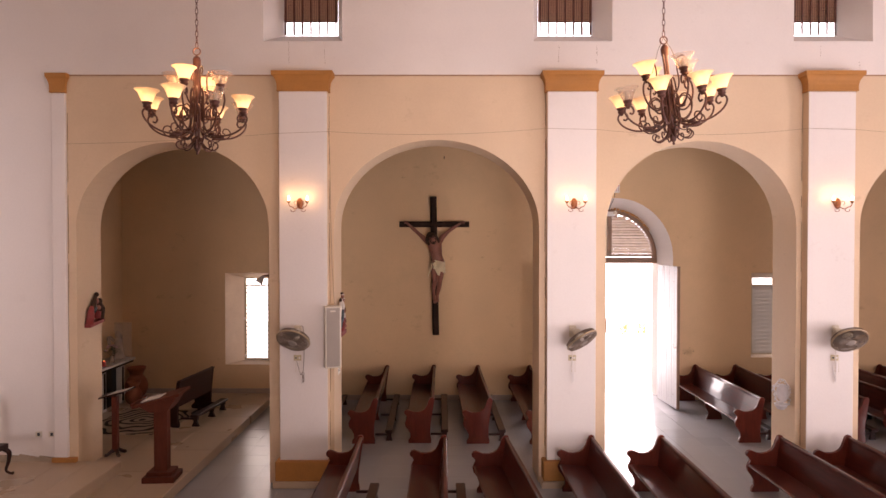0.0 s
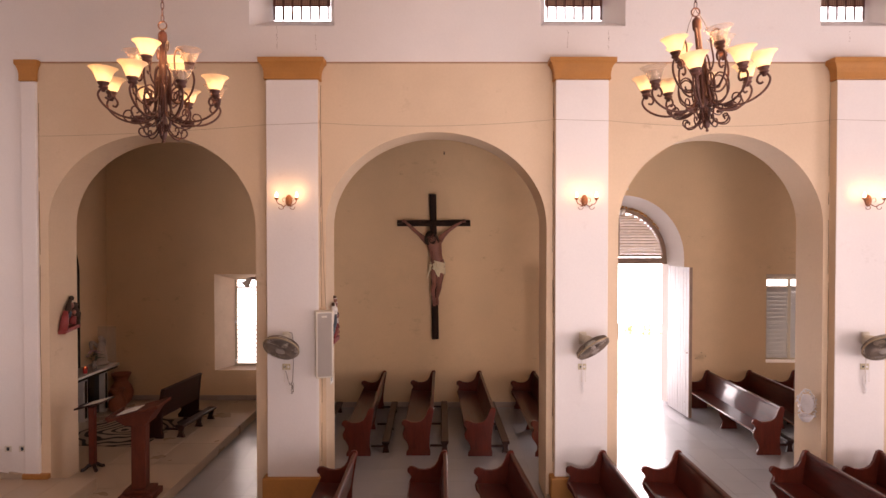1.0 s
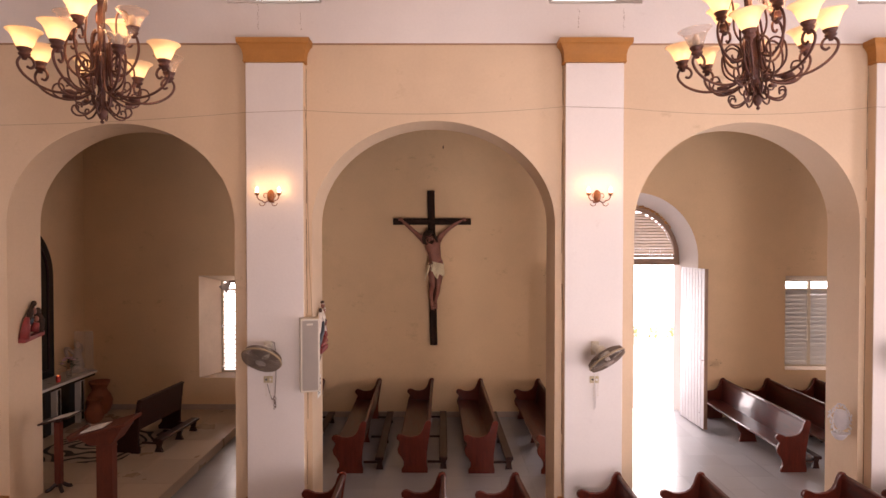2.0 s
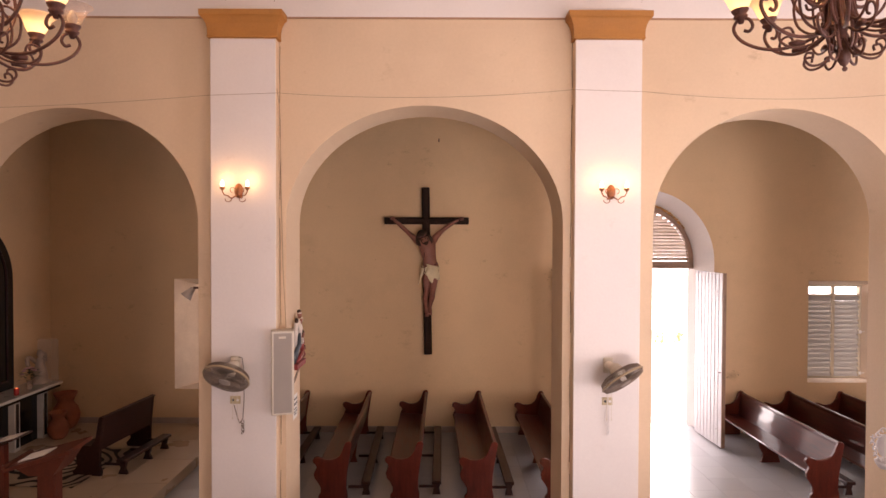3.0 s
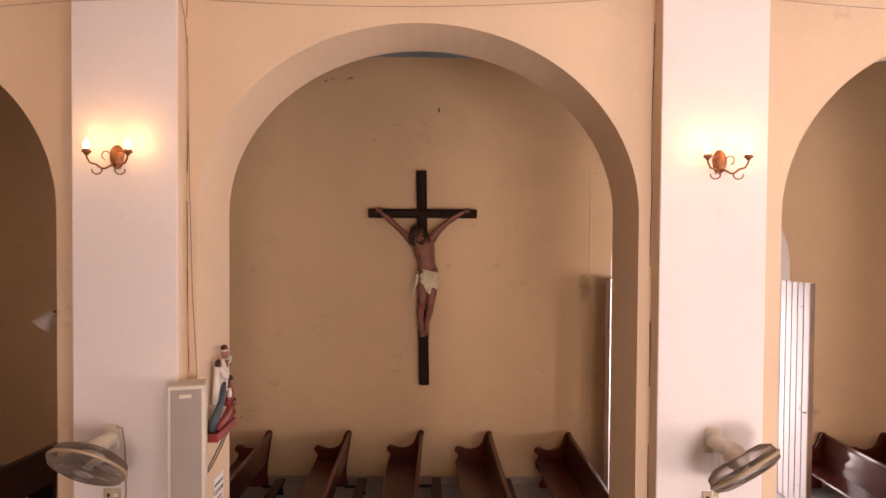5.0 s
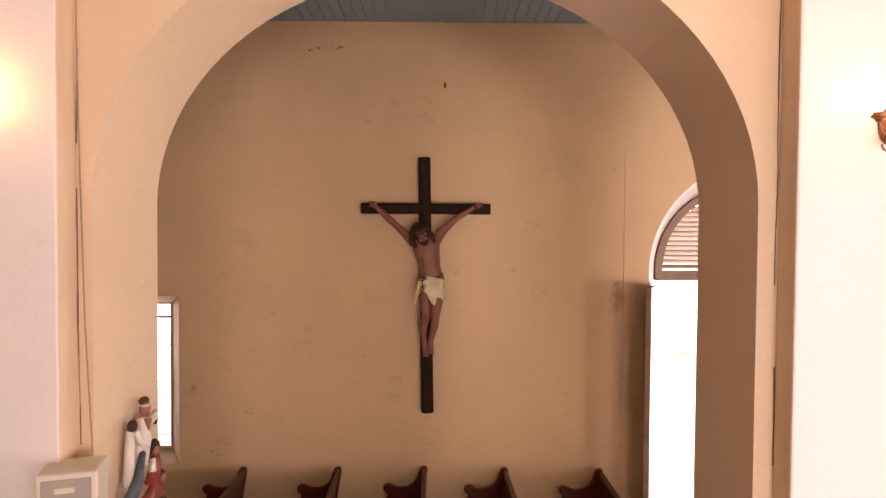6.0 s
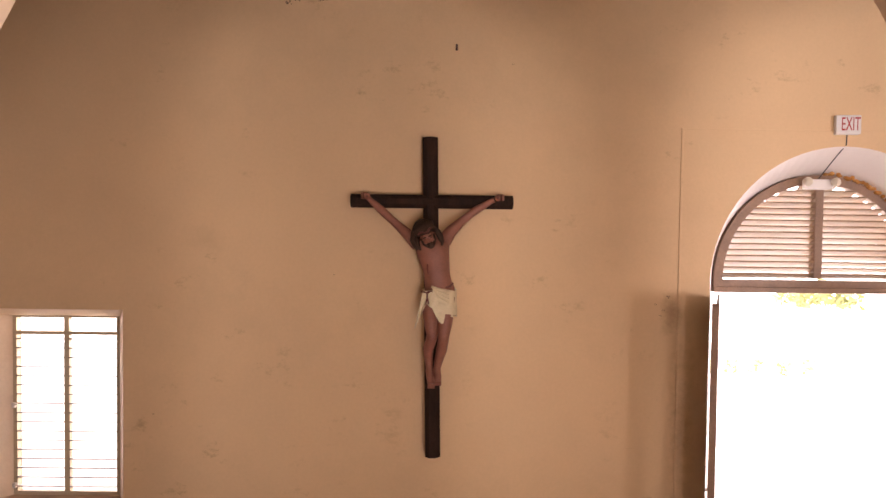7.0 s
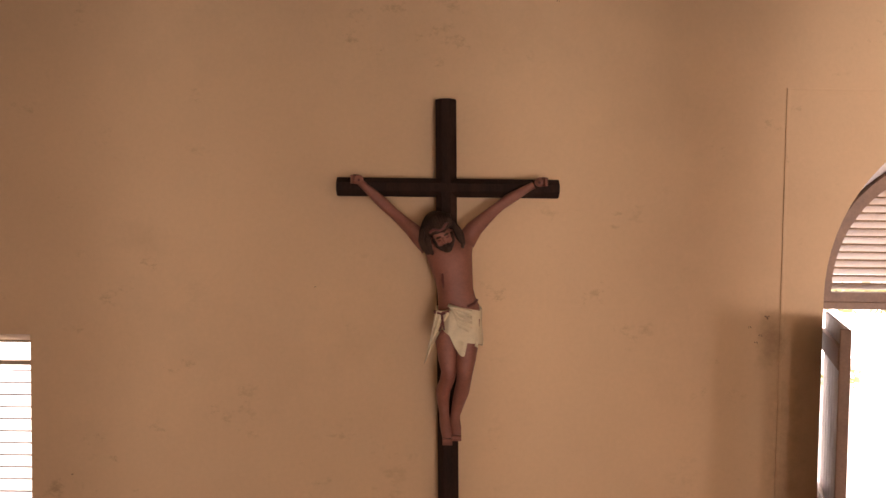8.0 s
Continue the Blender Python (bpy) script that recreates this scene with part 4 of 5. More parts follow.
        for a, b in zip(grid, grid[1:]):
            for j in range(5):
                bm.faces.new((a[j], a[j + 1], b[j + 1], b[j]))
        bmesh.ops.solidify(bm, geom=bm.faces[:], thickness=0.003)
        part("blade", bm, M_BLADE, head, smooth=True)
    for sx in (-0.02, 0.03):
        bm = bmesh.new()
        tube(bm, [(sx, -0.05, -0.10), (sx, -0.052, -0.3), (sx * 1.1, -0.05, -0.72)], 0.0025, 5)
        ball(bm, (sx * 1.1, -0.05, -0.73), 0.007, 0.007, 0.012, 8, 6)
        part("pull_cord", bm, M_CREAMPL, f)
    bm = bmesh.new()
    if cord == 0:
        pts = [(0.05, -0.06, -0.02), (0.09, -0.05, -0.03), (0.10, -0.03, -0.15), (0.10, -0.015, -0.5), (0.085, -0.015, -0.74), (0.05, -0.02, -0.80), (0.02, -0.03, -0.70), (-0.01, -0.035, -0.58)]
    else:
        pts = [(0.0, -0.05, -0.1), (0.0, -0.04, -0.4), (-0.01, -0.03, -0.60), (-0.04, -0.03, -0.68), (-0.03, -0.03, -0.80), (0.01, -0.03, -0.76), (0.0, -0.035, -0.58)]
    fine = []
    for a, b in zip(pts, pts[1:]):
        fine += [Vector(a).lerp(Vector(b), q / 5) for q in range(5)]
    tube(bm, fine + [Vector(pts[-1])], 0.0045, 6)
    z = -0.78
    for k in range(5):
        tube(bm, [((0.085 if cord == 0 else 0.0) + 0.016 * math.cos(t + k), -0.022, z - 0.03 * k + 0.022 * math.sin(t)) for t in (math.tau * q / 10 for q in range(11))], 0.004, 5)
    part("power_cord", bm, M_WIRE if cord == 0 else M_PLASTICW, f, "tangled knotted power cord")
    o = thing("outlet", "cream double socket plate below the fan", "outlet", "fan sockets", at=pose(x + 0.0, PIL, 1.95))
    bm = bmesh.new()
    soft_box(bm, -0.065, 0.055, -0.012, 0.003, -0.045, 0.045, 0.004)
    part("plate", bm, M_OUTLET, o)
    for sx in (-0.03, 0.025):
        bm = bmesh.new()
        lathe(bm, [(0.0, 0.016), (0.014, 0.016), (0.016, 0.0)], 10)
        part("socket", bm, M_INK if sx < 0 else M_PLASTICW, o, at=pose(sx, -0.002, 0, 90, 0, 0))


wall_fan(-2.25, (-0.12, -0.68, -0.72), 0)
wall_fan(2.06, (0.46, -0.46, -0.76), 1)
wall_fan(6.18, (-0.05, -0.75, -0.66), 1)


# ---------------------------------------------------------------- loudspeaker, notice, reliefs
s = thing("loudspeaker", "slim cream column loudspeaker with a grey grille", "loudspeaker", at=pose(-1.745, 9.64, 2.29, 0, 0, 17))
bm = bmesh.new()
soft_box(bm, -0.125, 0.125, -0.25, -0.03, -0.48, 0.48, 0.012)
part("cabinet", bm, M_CREAMPL, s)
bm = bmesh.new()
soft_box(bm, -0.10, 0.10, -0.256, -0.247, -0.455, 0.455, 0.003)
part("grille", bm, M_GREY, s, "grey cloth grille")
bm = bmesh.new()
soft_box(bm, -0.045, 0.035, -0.261, -0.254, 0.395, 0.42, 0.003)
part("name_plate", bm, M_CREAMPL, s)
bm = bmesh.new()
soft_box(bm, -0.03, 0.03, -0.04, 0.05, -0.3, 0.3, 0.004)
part("wall_bracket", bm, M_IRON, s)

n = thing("notice", "white paper notice taped to the arch jamb", "notice", at=pose(-1.702, 10.10, 1.72, 0, 0, 0))
bm = bmesh.new()
box(bm, 0.0, 0.003, -0.11, 0.11, -0.15, 0.15)
part("sheet", bm, M_PAPER, n)
text("lettering", "APAGUE SU", 0.035, M_INK, n, pose(0.0042, 0, 0.09, 90, 0, 90))
text("lettering", "CELULAR", 0.048, M_INK, n, pose(0.0042, 0, 0.03, 90, 0, 90))
for z, w in ((-0.03, 0.07), (-0.065, 0.085), (-0.095, 0.05)):
    bm = bmesh.new()
    box(bm, 0.003, 0.0042, -w, w, z - 0.007, z + 0.007)
    part("text_bar", bm, M_INK, n)

bm = bmesh.new()
tube(bm, [(-1.697, 9.80, 1.98), (-1.697, 9.92, 2.03), (-1.697, 10.12, 2.10), (-1.697, 10.33, 2.22)], 0.006, 6)
tube(bm, [(-1.697, 9.80, 1.97), (-1.697, 9.95, 2.0), (-1.697, 10.15, 2.07), (-1.697, 10.33, 2.17)], 0.005, 6)
tagged(part("cable", bm, M_WIRE), "two thin brown cables pinned across the arch jamb", "cable")

M_ROBE_R = material("red_painted_plaster", (0.27, 0.035, 0.03), 0.5, var=0.2, scale=12, bump=0.1)
M_ROBE_B = material("slate_painted_plaster", (0.06, 0.075, 0.09), 0.5, var=0.2, scale=12, bump=0.1)
M_ROBE_W = material("white_painted_plaster", (0.68, 0.60, 0.52), 0.5, var=0.08, scale=12, bump=0.1)


def relief(x, y, z, shape):
    """A small painted plaster group on the jamb, facing +x; y runs deeper."""
    bm = bmesh.new()

    def limb(pts, rad, mat, seg=9):
        n0 = len(bm.faces)
        tube(bm, pts, rad, seg)
        bm.faces.ensure_lookup_table()
        for f in bm.faces[n0:]:
            f.material_index, f.smooth = mat, True

    def lump(c, r, mat):
        n0 = len(bm.faces)
        ball(bm, c, *r, 12, 8)
        bm.faces.ensure_lookup_table()
        for f in bm.faces[n0:]:
            f.material_index, f.smooth = mat, True

    n0 = len(bm.faces)
    prism(bm, [(-0.25, -0.36), (0.25, -0.36), (0.25, -0.295), (-0.25, -0.295)] if shape else [(-0.24, -0.30), (0.24, -0.24), (0.24, -0.18), (-0.24, -0.23)], "x", -0.01, 0.13)
    bm.faces.ensure_lookup_table()
    for f in bm.faces[n0:]:
        f.material_index = 0
    if shape:
        # standing bearer in white, with a companion behind
        limb([(0.05, -0.11, -0.10), (0.06, -0.10, 0.05), (0.06, -0.09, 0.19)], [0.035, 0.034, 0.026], 2)
        lump((0.07, -0.085, 0.215), (0.03, 0.038, 0.034), 3)
        limb([(0.05, 0.02, -0.02), (0.07, 0.04, 0.12), (0.06, 0.055, 0.22)], [0.065, 0.062, 0.040], 2)
        limb([(0.10, 0.035, 0.12), (0.10, 0.055, 0.22)], [0.012, 0.030], 4)
        lump((0.08, 0.06, 0.275), (0.036, 0.040, 0.048), 4)
        lump((0.07, 0.065, 0.315), (0.034, 0.040, 0.024), 3)
        lump((0.085, 0.055, 0.295), (0.034, 0.041, 0.009), 2)
        limb([(0.07, 0.07, 0.17), (0.09, 0.13, 0.20), (0.08, 0.19, 0.215), (0.07, 0.215, 0.17)], [0.034, 0.028, 0.020, 0.014], 2)
        lump((0.07, 0.215, 0.165), (0.016, 0.018, 0.024), 3)
        limb([(0.08, -0.06, 0.18), (0.10, -0.02, 0.10), (0.11, 0.03, 0.06)], [0.022, 0.020, 0.016], 2)
        # dark robe sweeping down
        for k in range(4):
            limb([(0.07 + 0.012 * k, 0.04 - 0.02 * k, 0.05), (0.09 + 0.008 * k, -0.05 - 0.018 * k, -0.08), (0.08, -0.14 - 0.022 * k, -0.19), (0.06, -0.17 - 0.025 * k, -0.28)], [0.02, 0.032, 0.036, 0.028], 1)
        # seated figure in red with folds
        lump((0.10, 0.14, 0.035), (0.038, 0.042, 0.046), 3)
        lump((0.115, 0.13, 0.022), (0.028, 0.028, 0.034), 4)
        for k in range(3):
            limb([(0.08, 0.17 - 0.02 * k, 0.0), (0.09 + 0.01 * k, 0.19 - 0.03 * k, -0.08), (0.08, 0.18 - 0.04 * k, -0.17)], [0.028, 0.036, 0.034], 0)
        limb([(0.11, 0.10, -0.02), (0.12, 0.08, -0.09)], [0.020, 0.024], 2)
        for k in range(5):
            limb([(0.08 + 0.01 * k, 0.21, -0.17 - 0.018 * k), (0.11, 0.08 - 0.02 * k, -0.19 - 0.016 * k), (0.10, -0.05 - 0.03 * k, -0.245 - 0.006 * k), (0.08, -0.15, -0.27)], [0.022, 0.026, 0.026, 0.016], 0)
        lump((0.10, 0.225, -0.155), (0.032, 0.036, 0.034), 3)
        lump((0.115, 0.22, -0.165), (0.024, 0.026, 0.028), 4)
        limb([(0.10, 0.18, -0.20), (0.13, 0.06, -0.20), (0.13, -0.03, -0.25)], [0.016, 0.018, 0.012], 4)
    else:
        limb([(0.07, -0.19, -0.24), (0.09, -0.17, -0.05), (0.08, -0.13, 0.08)], [0.085, 0.07, 0.04], 0)
        limb([(0.08, -0.09, 0.0), (0.09, -0.06, 0.15), (0.07, 0.02, 0.25)], [0.05, 0.05, 0.035], 3)
        lump((0.08, 0.04, 0.28), (0.045, 0.05, 0.045), 3)
        lump((0.10, 0.0, 0.16), (0.05, 0.05, 0.06), 4)
        limb([(0.10, -0.10, -0.02), (0.12, -0.05, 0.06)], [0.05, 0.03], 1)
        limb([(0.09, 0.14, -0.18), (0.10, 0.17, 0.0), (0.08, 0.12, 0.12)], [0.08, 0.075, 0.05], 3)
        lump((0.10, 0.11, 0.15), (0.05, 0.06, 0.06), 3)
        limb([(0.11, 0.0, -0.16), (0.13, 0.02, -0.02)], [0.075, 0.055], 0)
        lump((0.13, 0.02, 0.04), (0.045, 0.045, 0.05), 4)
    st = part("wall_relief", bm, M_ROBE_R, at=pose(x, y, z))
    for m in (M_ROBE_B, M_ROBE_W, M_HAIR, M_SKIN):
        st.data.materials.append(m)
    return tagged(st, "small painted plaster figure group fixed to the jamb", "relief", "jamb reliefs")


relief(-1.70, 10.01, 2.60, True).scale = (0.8, 0.88, 1.0)
relief(-5.80, 10.08, 2.64, False).scale = (0.8, 0.85, 0.9)
relief(2.62, 10.14, 2.56, False).scale = (0.55, 1, 0.9)

# white ornamental plaque on the next jamb
M_PORC = material("white_glazed_plaster", (0.70, 0.66, 0.66), 0.35, var=0.05, scale=15, fine=80, bump=0.3)
pl = thing("holy_water_stoup", "white moulded plaster stoup with scrolled frame", "stoup", at=pose(5.60, 9.93, 1.27, 0, 0, 38))
bm = bmesh.new()
soft_box(bm, -0.02, 0.14, -0.05, 0.05, -0.10, 0.12, 0.02)
ball(bm, (-0.02, 0.0, 0.03), 0.03, 0.10, 0.15, 16, 10)
part("oval", bm, M_PORC, pl, smooth=True)
bm = bmesh.new()
for k in range(22):
    t = math.tau * k / 22
    r = 0.135 + 0.015 * math.sin(5 * t)
    y, z = r * math.cos(t), 0.03 + 1.35 * r * math.sin(t)
    tube(bm, [(-0.03 - 0.02 * math.sin(q), y + 0.022 * math.cos(q + k), z + 0.026 * math.sin(q + k)) for q in (0.5 * j for j in range(10))], 0.011, 6)
part("scrolled_frame", bm, M_PORC, pl, smooth=True)
bm = bmesh.new()
lathe(bm, [(0.0, -0.10), (0.05, -0.09), (0.09, -0.04), (0.105, 0.0), (0.095, 0.0), (0.0, -0.03)], 18, (-0.075, 0.0, -0.14))
part("basin", bm, M_PORC, pl, smooth=True)

M_CABLE = material("dusty_tan_cable", (0.36, 0.25, 0.17), 0.7, var=0.1, bump=0.0)
# cable strung along the arcade, and down to the loudspeaker
bm = bmesh.new()
pts = []
for (xa, ya, za), (xb, yb, zb), sag in (((-6.0, 9.66, 5.36), (-2.56, 9.51, 5.50), 0.03), ((-2.56, 9.51, 5.50), (-1.76, 9.51, 5.53), 0.0), ((-1.76, 9.51, 5.53), (1.64, 9.51, 5.58), 0.07),
                                      ((1.64, 9.51, 5.58), (2.45, 9.51, 5.56), 0.0), ((2.45, 9.51, 5.56), (5.72, 9.51, 5.58), 0.09), ((5.72, 9.51, 5.58), (6.5, 9.51, 5.56), 0.0), ((6.5, 9.51, 5.56), (9.9, 9.51, 5.58), 0.09)):
    for q in range(12):
        u = q / 12
        pts.append((xa + (xb - xa) * u, ya + (yb - ya) * u, za - 0.04 + (zb - za) * u - sag * 4 * u * (1 - u)))
tube(bm, pts, 0.0028, 5)
tagged(part("cable", bm, M_CABLE), "thin slack cable strung along the arcade wall", "cable")
bm = bmesh.new()
tube(bm, [(-1.765, 9.52, 5.54), (-1.763, 9.60, 5.40), (-1.765, 9.655, 5.2), (-1.755, 9.665, 4.2), (-1.735, 9.665, 3.4), (-1.70, 9.66, 2.78)], 0.004, 6)
tagged(part("cable", bm, M_CABLE), "thin cable running down to the loudspeaker", "cable")

# hook and small broken places in the aisle wall
bm = bmesh.new()
tube(bm, [(0.06, WALL + 0.01, 5.80), (0.06, WALL - 0.04, 5.80), (0.06, WALL - 0.05, 5.77), (0.06, WALL - 0.03, 5.75)], 0.012, 7)
tagged(part("wall_hook", bm, M_IRON), "small rusty iron hook in the aisle wall", "hook")
M_HOLE = material("exposed_brown_plaster", (0.30, 0.19, 0.115), 0.9, var=0.3, scale=40, bump=0.6)
bm = bmesh.new()
for x, z, r in ((-1.69, 6.22, 0.022), (-1.60, 6.26, 0.016), (-1.50, 6.27, 0.012), (-1.31, 6.27, 0.02), (-1.36, 6.25, 0.012), (2.28, 3.06, 0.010), (2.33, 3.20, 0.014), (2.25, 3.0, 0.008), (2.20, 3.12, 0.007),
                (5.9, 1.05, 0.02), (6.1, 1.1, 0.012), (6.0, 1.18, 0.01), (-3.0, 0.95, 0.012), (-2.9, 0.90, 0.015), (-2.95, 0.80, 0.008), (0.65, 5.62, 0.006), (-1.2, 3.4, 0.006), (-3.1, 1.9, 0.006)):
    for _ in range(5):
        ball(bm, (x + random.uniform(-r, r) * 1.5, WALL + 0.001, z + random.uniform(-r, r)), r * random.uniform(0.3, 0.8), 0.004, r * random.uniform(0.3, 0.7), 8, 5)
tagged(part("plaster_damage", bm, M_HOLE), "small chipped holes in the wall plaster", "wall damage", kind="structure")

# painted line where the white upper wall meets the beige, and cracks beside the pilasters
bm = bmesh.new()
box(bm, -5.94, X1, ARC0 - 0.017, ARC0 + 0.004, LINE - 0.016, LINE + 0.003)
structure("trim", bm, material("red_brown_line_paint", (0.44, 0.25, 0.15), 0.75, var=0.15, scale=6, bump=0.1), "thin reddish painted line under the white upper wall", "trim")
bm = bmesh.new()
crk = random.Random(11)
for x0, x1 in PILASTERS:
    for x, sx in ((x0, -1), (x1, 1)):
        z, off = 0.5, 0.004
        while z < 6.0:
            step = crk.uniform(0.10, 0.28)
            nxt = min(0.014, max(0.002, off + crk.uniform(-0.006, 0.006)))
            if crk.random() < 0.8:
                w = crk.uniform(0.002, 0.0045)
                tube(bm, [(x + sx * off, ARC0 - 0.0005, z), (x + sx * nxt, ARC0 - 0.0005, z + step)], w, 4)
            z, off = z + step, nxt
tagged(part("plaster_cracks", bm, material("dark_crack", (0.17, 0.10, 0.06), 0.9, bump=0.0)), "fine dark cracks where the pilasters meet the wall", "wall damage", kind="structure")

# rust runs under the upper windows
bm = bmesh.new()
fy = ARC0 - 0.012
for x, z0, n in ((-2.41, 6.92, 11), (-1.84, 6.80, 7), (1.86, 6.86, 8), (2.46, 6.88, 10), (6.0, 6.85, 5), (6.62, 6.6, 4)):
    for k in range(n):
        z = z0 - 0.032 * k + random.uniform(-0.01, 0.01)
        ball(bm, (x + random.uniform(-0.008, 0.008), fy + 0.001, z), random.uniform(0.002, 0.007), 0.003, random.uniform(0.006, 0.016), 6, 4)
tagged(part("rust_runs", bm, M_HOLE), "thin brown rust runs below the upper windows", "wall stain", kind="structure")


# ---------------------------------------------------------------- chandeliers
def smooth_line(pts, n=5):
    """A rounded line through the points."""
    p = [Vector(q) for q in pts]
    p = [p[0] * 2 - p[1]] + p + [p[-1] * 2 - p[-2]]
    out = []
    for i in range(1, len(p) - 2):
        for k in range(n):
            u = k / n
            out.append(0.5 * (2 * p[i] + (p[i + 1] - p[i - 1]) * u + (2 * p[i - 1] - 5 * p[i] + 4 * p[i + 1] - p[i + 2]) * u * u + (3 * p[i] - p[i - 1] - 3 * p[i + 1] + p[i + 2]) * u ** 3))
    return out + [p[-2]]


def glass(name, colour, alpha, rough, emit=0.0, emit_colour=(1, 1, 1)):
    mat = bpy.data.materials.new(name)
    mat.use_nodes = True
    b = mat.node_tree.nodes["Principled BSDF"]
    b.inputs["Base Color"].default_value = (*colour, 1)
    b.inputs["Roughness"].default_value = rough
    b.inputs["Alpha"].default_value = alpha
    b.inputs["Emission Color"].default_value = (*emit_colour, 1)
    b.inputs["Emission Strength"].default_value = emit
    return mat


M_SHADE_LIT = glass("lit_alabaster_glass", (0.92, 0.78, 0.66), 0.72, 0.3, 0.05, (1.0, 0.70, 0.42))
see_through(M_SHADE_LIT, 0.6, (1.0, 0.86, 0.66))
M_SHADE_OFF = glass("unlit_amber_glass", (0.62, 0.44, 0.33), 0.24, 0.06)


def ray(pts, turn):
    """Points of a radius and a height, set out from the middle at an angle."""
    return [(r * math.cos(turn), r * math.sin(turn), z) for r, z in pts]


def chandelier(x, y, z, lean, spin, crown, unlit):
    c = thing("chandelier", "rust-brown scrolled iron chandelier with bell glass shades, mostly lit", "chandelier", "nave chandeliers", at=pose(x, y, z, 0, lean, 0))
    lamp("chandelier_light", "POINT", 50, (1.0, 0.62, 0.30), pose(x, y, z + 0.80), radius=0.3)
    bm = bmesh.new()
    lathe(bm, [(0.0, 0.0), (0.010, 0.006), (0.013, 0.016), (0.006, 0.026), (0.018, 0.036), (0.030, 0.062), (0.032, 0.10), (0.022, 0.11), (0.025, 0.25), (0.036, 0.262), (0.036, 0.29), (0.026, 0.30),
               (0.024, 0.50), (0.034, 0.512), (0.034, 0.535), (0.025, 0.55), (0.023, 0.80), (0.033, 0.81), (0.035, 0.87), (0.028, 0.89), (0.012, 0.905), (0.0, 0.91)], 18)
    part("column", bm, M_IRON, c, smooth=True)
    bm = bmesh.new()
    tube(bm, [(0.033 * math.cos(t), 0.0, 0.945 + 0.033 * math.sin(t)) for t in (math.tau * k / 18 for k in range(19))], 0.006, 6, False)
    part("hook_ring", bm, M_IRON, c)
    bm = bmesh.new()
    for k in range(80):
        zz = 1.0 + k * 0.052
        if z + zz > TOP - 0.02:
            break
        ring = [(0.012 * math.cos(t), 0.0, zz + 0.032 * math.sin(t)) for t in (math.tau * q / 10 for q in range(11))]
        if k % 2:
            ring = [(0.0, a, b) for a, _, b in ring]
        tube(bm, ring, 0.0035, 5, False)
    part("chain", bm, M_IRON, c, at=Matrix.Translation((0, 0, 0.95)) @ pose(0, 0, 0, 0, -lean, 0) @ Matrix.Translation((0, 0, -0.95)))
    if lean:
        for sx in (-1, 1):
            bm = bmesh.new()
            tube(bm, [(sx * 0.13, 0.0, 0.66), (sx * 0.06, 0.0, 0.86), (0.0, 0, 0.97)], 0.003, 5)
            part("stay_wire", bm, M_WIRE, c)

    low = [(0.045, 0.50), (0.055, 0.36), (0.085, 0.245), (0.16, 0.195), (0.28, 0.185), (0.38, 0.215), (0.46, 0.275), (0.492, 0.345), (0.46, 0.395), (0.415, 0.385), (0.398, 0.345), (0.417, 0.318), (0.442, 0.328)]
    high = [(0.05, 0.56), (0.06, 0.42), (0.10, 0.345), (0.175, 0.335), (0.25, 0.40), (0.285, 0.50), (0.272, 0.585), (0.232, 0.612), (0.198, 0.585), (0.197, 0.545), (0.22, 0.53), (0.236, 0.548)]

    low = [(r * 0.95, q * 0.94) for r, q in low]
    high = [(r * 0.92, q * 0.96) for r, q in high]

    def arm(pts, cup, turn, lit):
        bm = bmesh.new()
        tube(bm, smooth_line(ray(pts, turn), 4), 0.0088, 7)
        a = part("arm", bm, M_IRON, c, smooth=True)
        r, zc = cup
        px, py = r * math.cos(turn), r * math.sin(turn)
        bm = bmesh.new()
        lathe(bm, [(0.0, -0.022), (0.012, -0.022), (0.018, -0.004), (0.032, 0.006), (0.036, 0.016), (0.028, 0.022), (0.036, 0.034), (0.043, 0.046), (0.043, 0.052), (0.0, 0.052)], 16, (px, py, zc - 0.03))
        part("cup", bm, M_IRON, a, smooth=True)
        bm = bmesh.new()
        prof = [(0.034, 0.0), (0.044, 0.012), (0.054, 0.032), (0.064, 0.060), (0.077, 0.086), (0.095, 0.104), (0.105, 0.111)]
        lathe(bm, prof + [(r2 - 0.004, z2 + 0.001) for r2, z2 in prof[::-1]], 28, (px, py, zc + 0.018))
        part("shade", bm, M_SHADE_LIT if lit else M_SHADE_OFF, a, "glowing bell glass shade" if lit else "unlit amber bell glass shade", smooth=True)
        bm = bmesh.new()
        lathe(bm, [(0.010, 0.0), (0.020, 0.014), (0.026, 0.034), (0.020, 0.058), (0.008, 0.078), (0.0, 0.084)], 12, (px, py, zc + 0.022))
        part("bulb", bm, M_BULB if lit else M_CREAMPL, a, smooth=True)

    for k in range(8):
        arm(low, (0.43, 0.398), radians(spin + 45 * k), k not in unlit)
    for k in range(4):
        arm(high, (0.223, 0.616), radians(crown + 90 * k), (8 + k) not in unlit)
    # cage of upright rods round the column
    for k in range(6):
        t = radians(spin + 10 + 60 * k)
        bm = bmesh.new()
        tube(bm, smooth_line(ray([(0.035, 0.10), (0.060, 0.16), (0.066, 0.35), (0.060, 0.56), (0.036, 0.62)], t), 4), 0.008, 6)
        part("cage_rod", bm, M_IRON, c, smooth=True)
    # free scrolls between the arms
    for k in range(8):
        t = radians(spin + 22.5 + 45 * k)
        bm = bmesh.new()
        tube(bm, smooth_line(ray([(0.03, 0.155), (0.055, 0.095), (0.10, 0.055), (0.15, 0.05), (0.178, 0.08), (0.168, 0.112), (0.140, 0.108), (0.142, 0.085)], t), 4), 0.0065, 6)
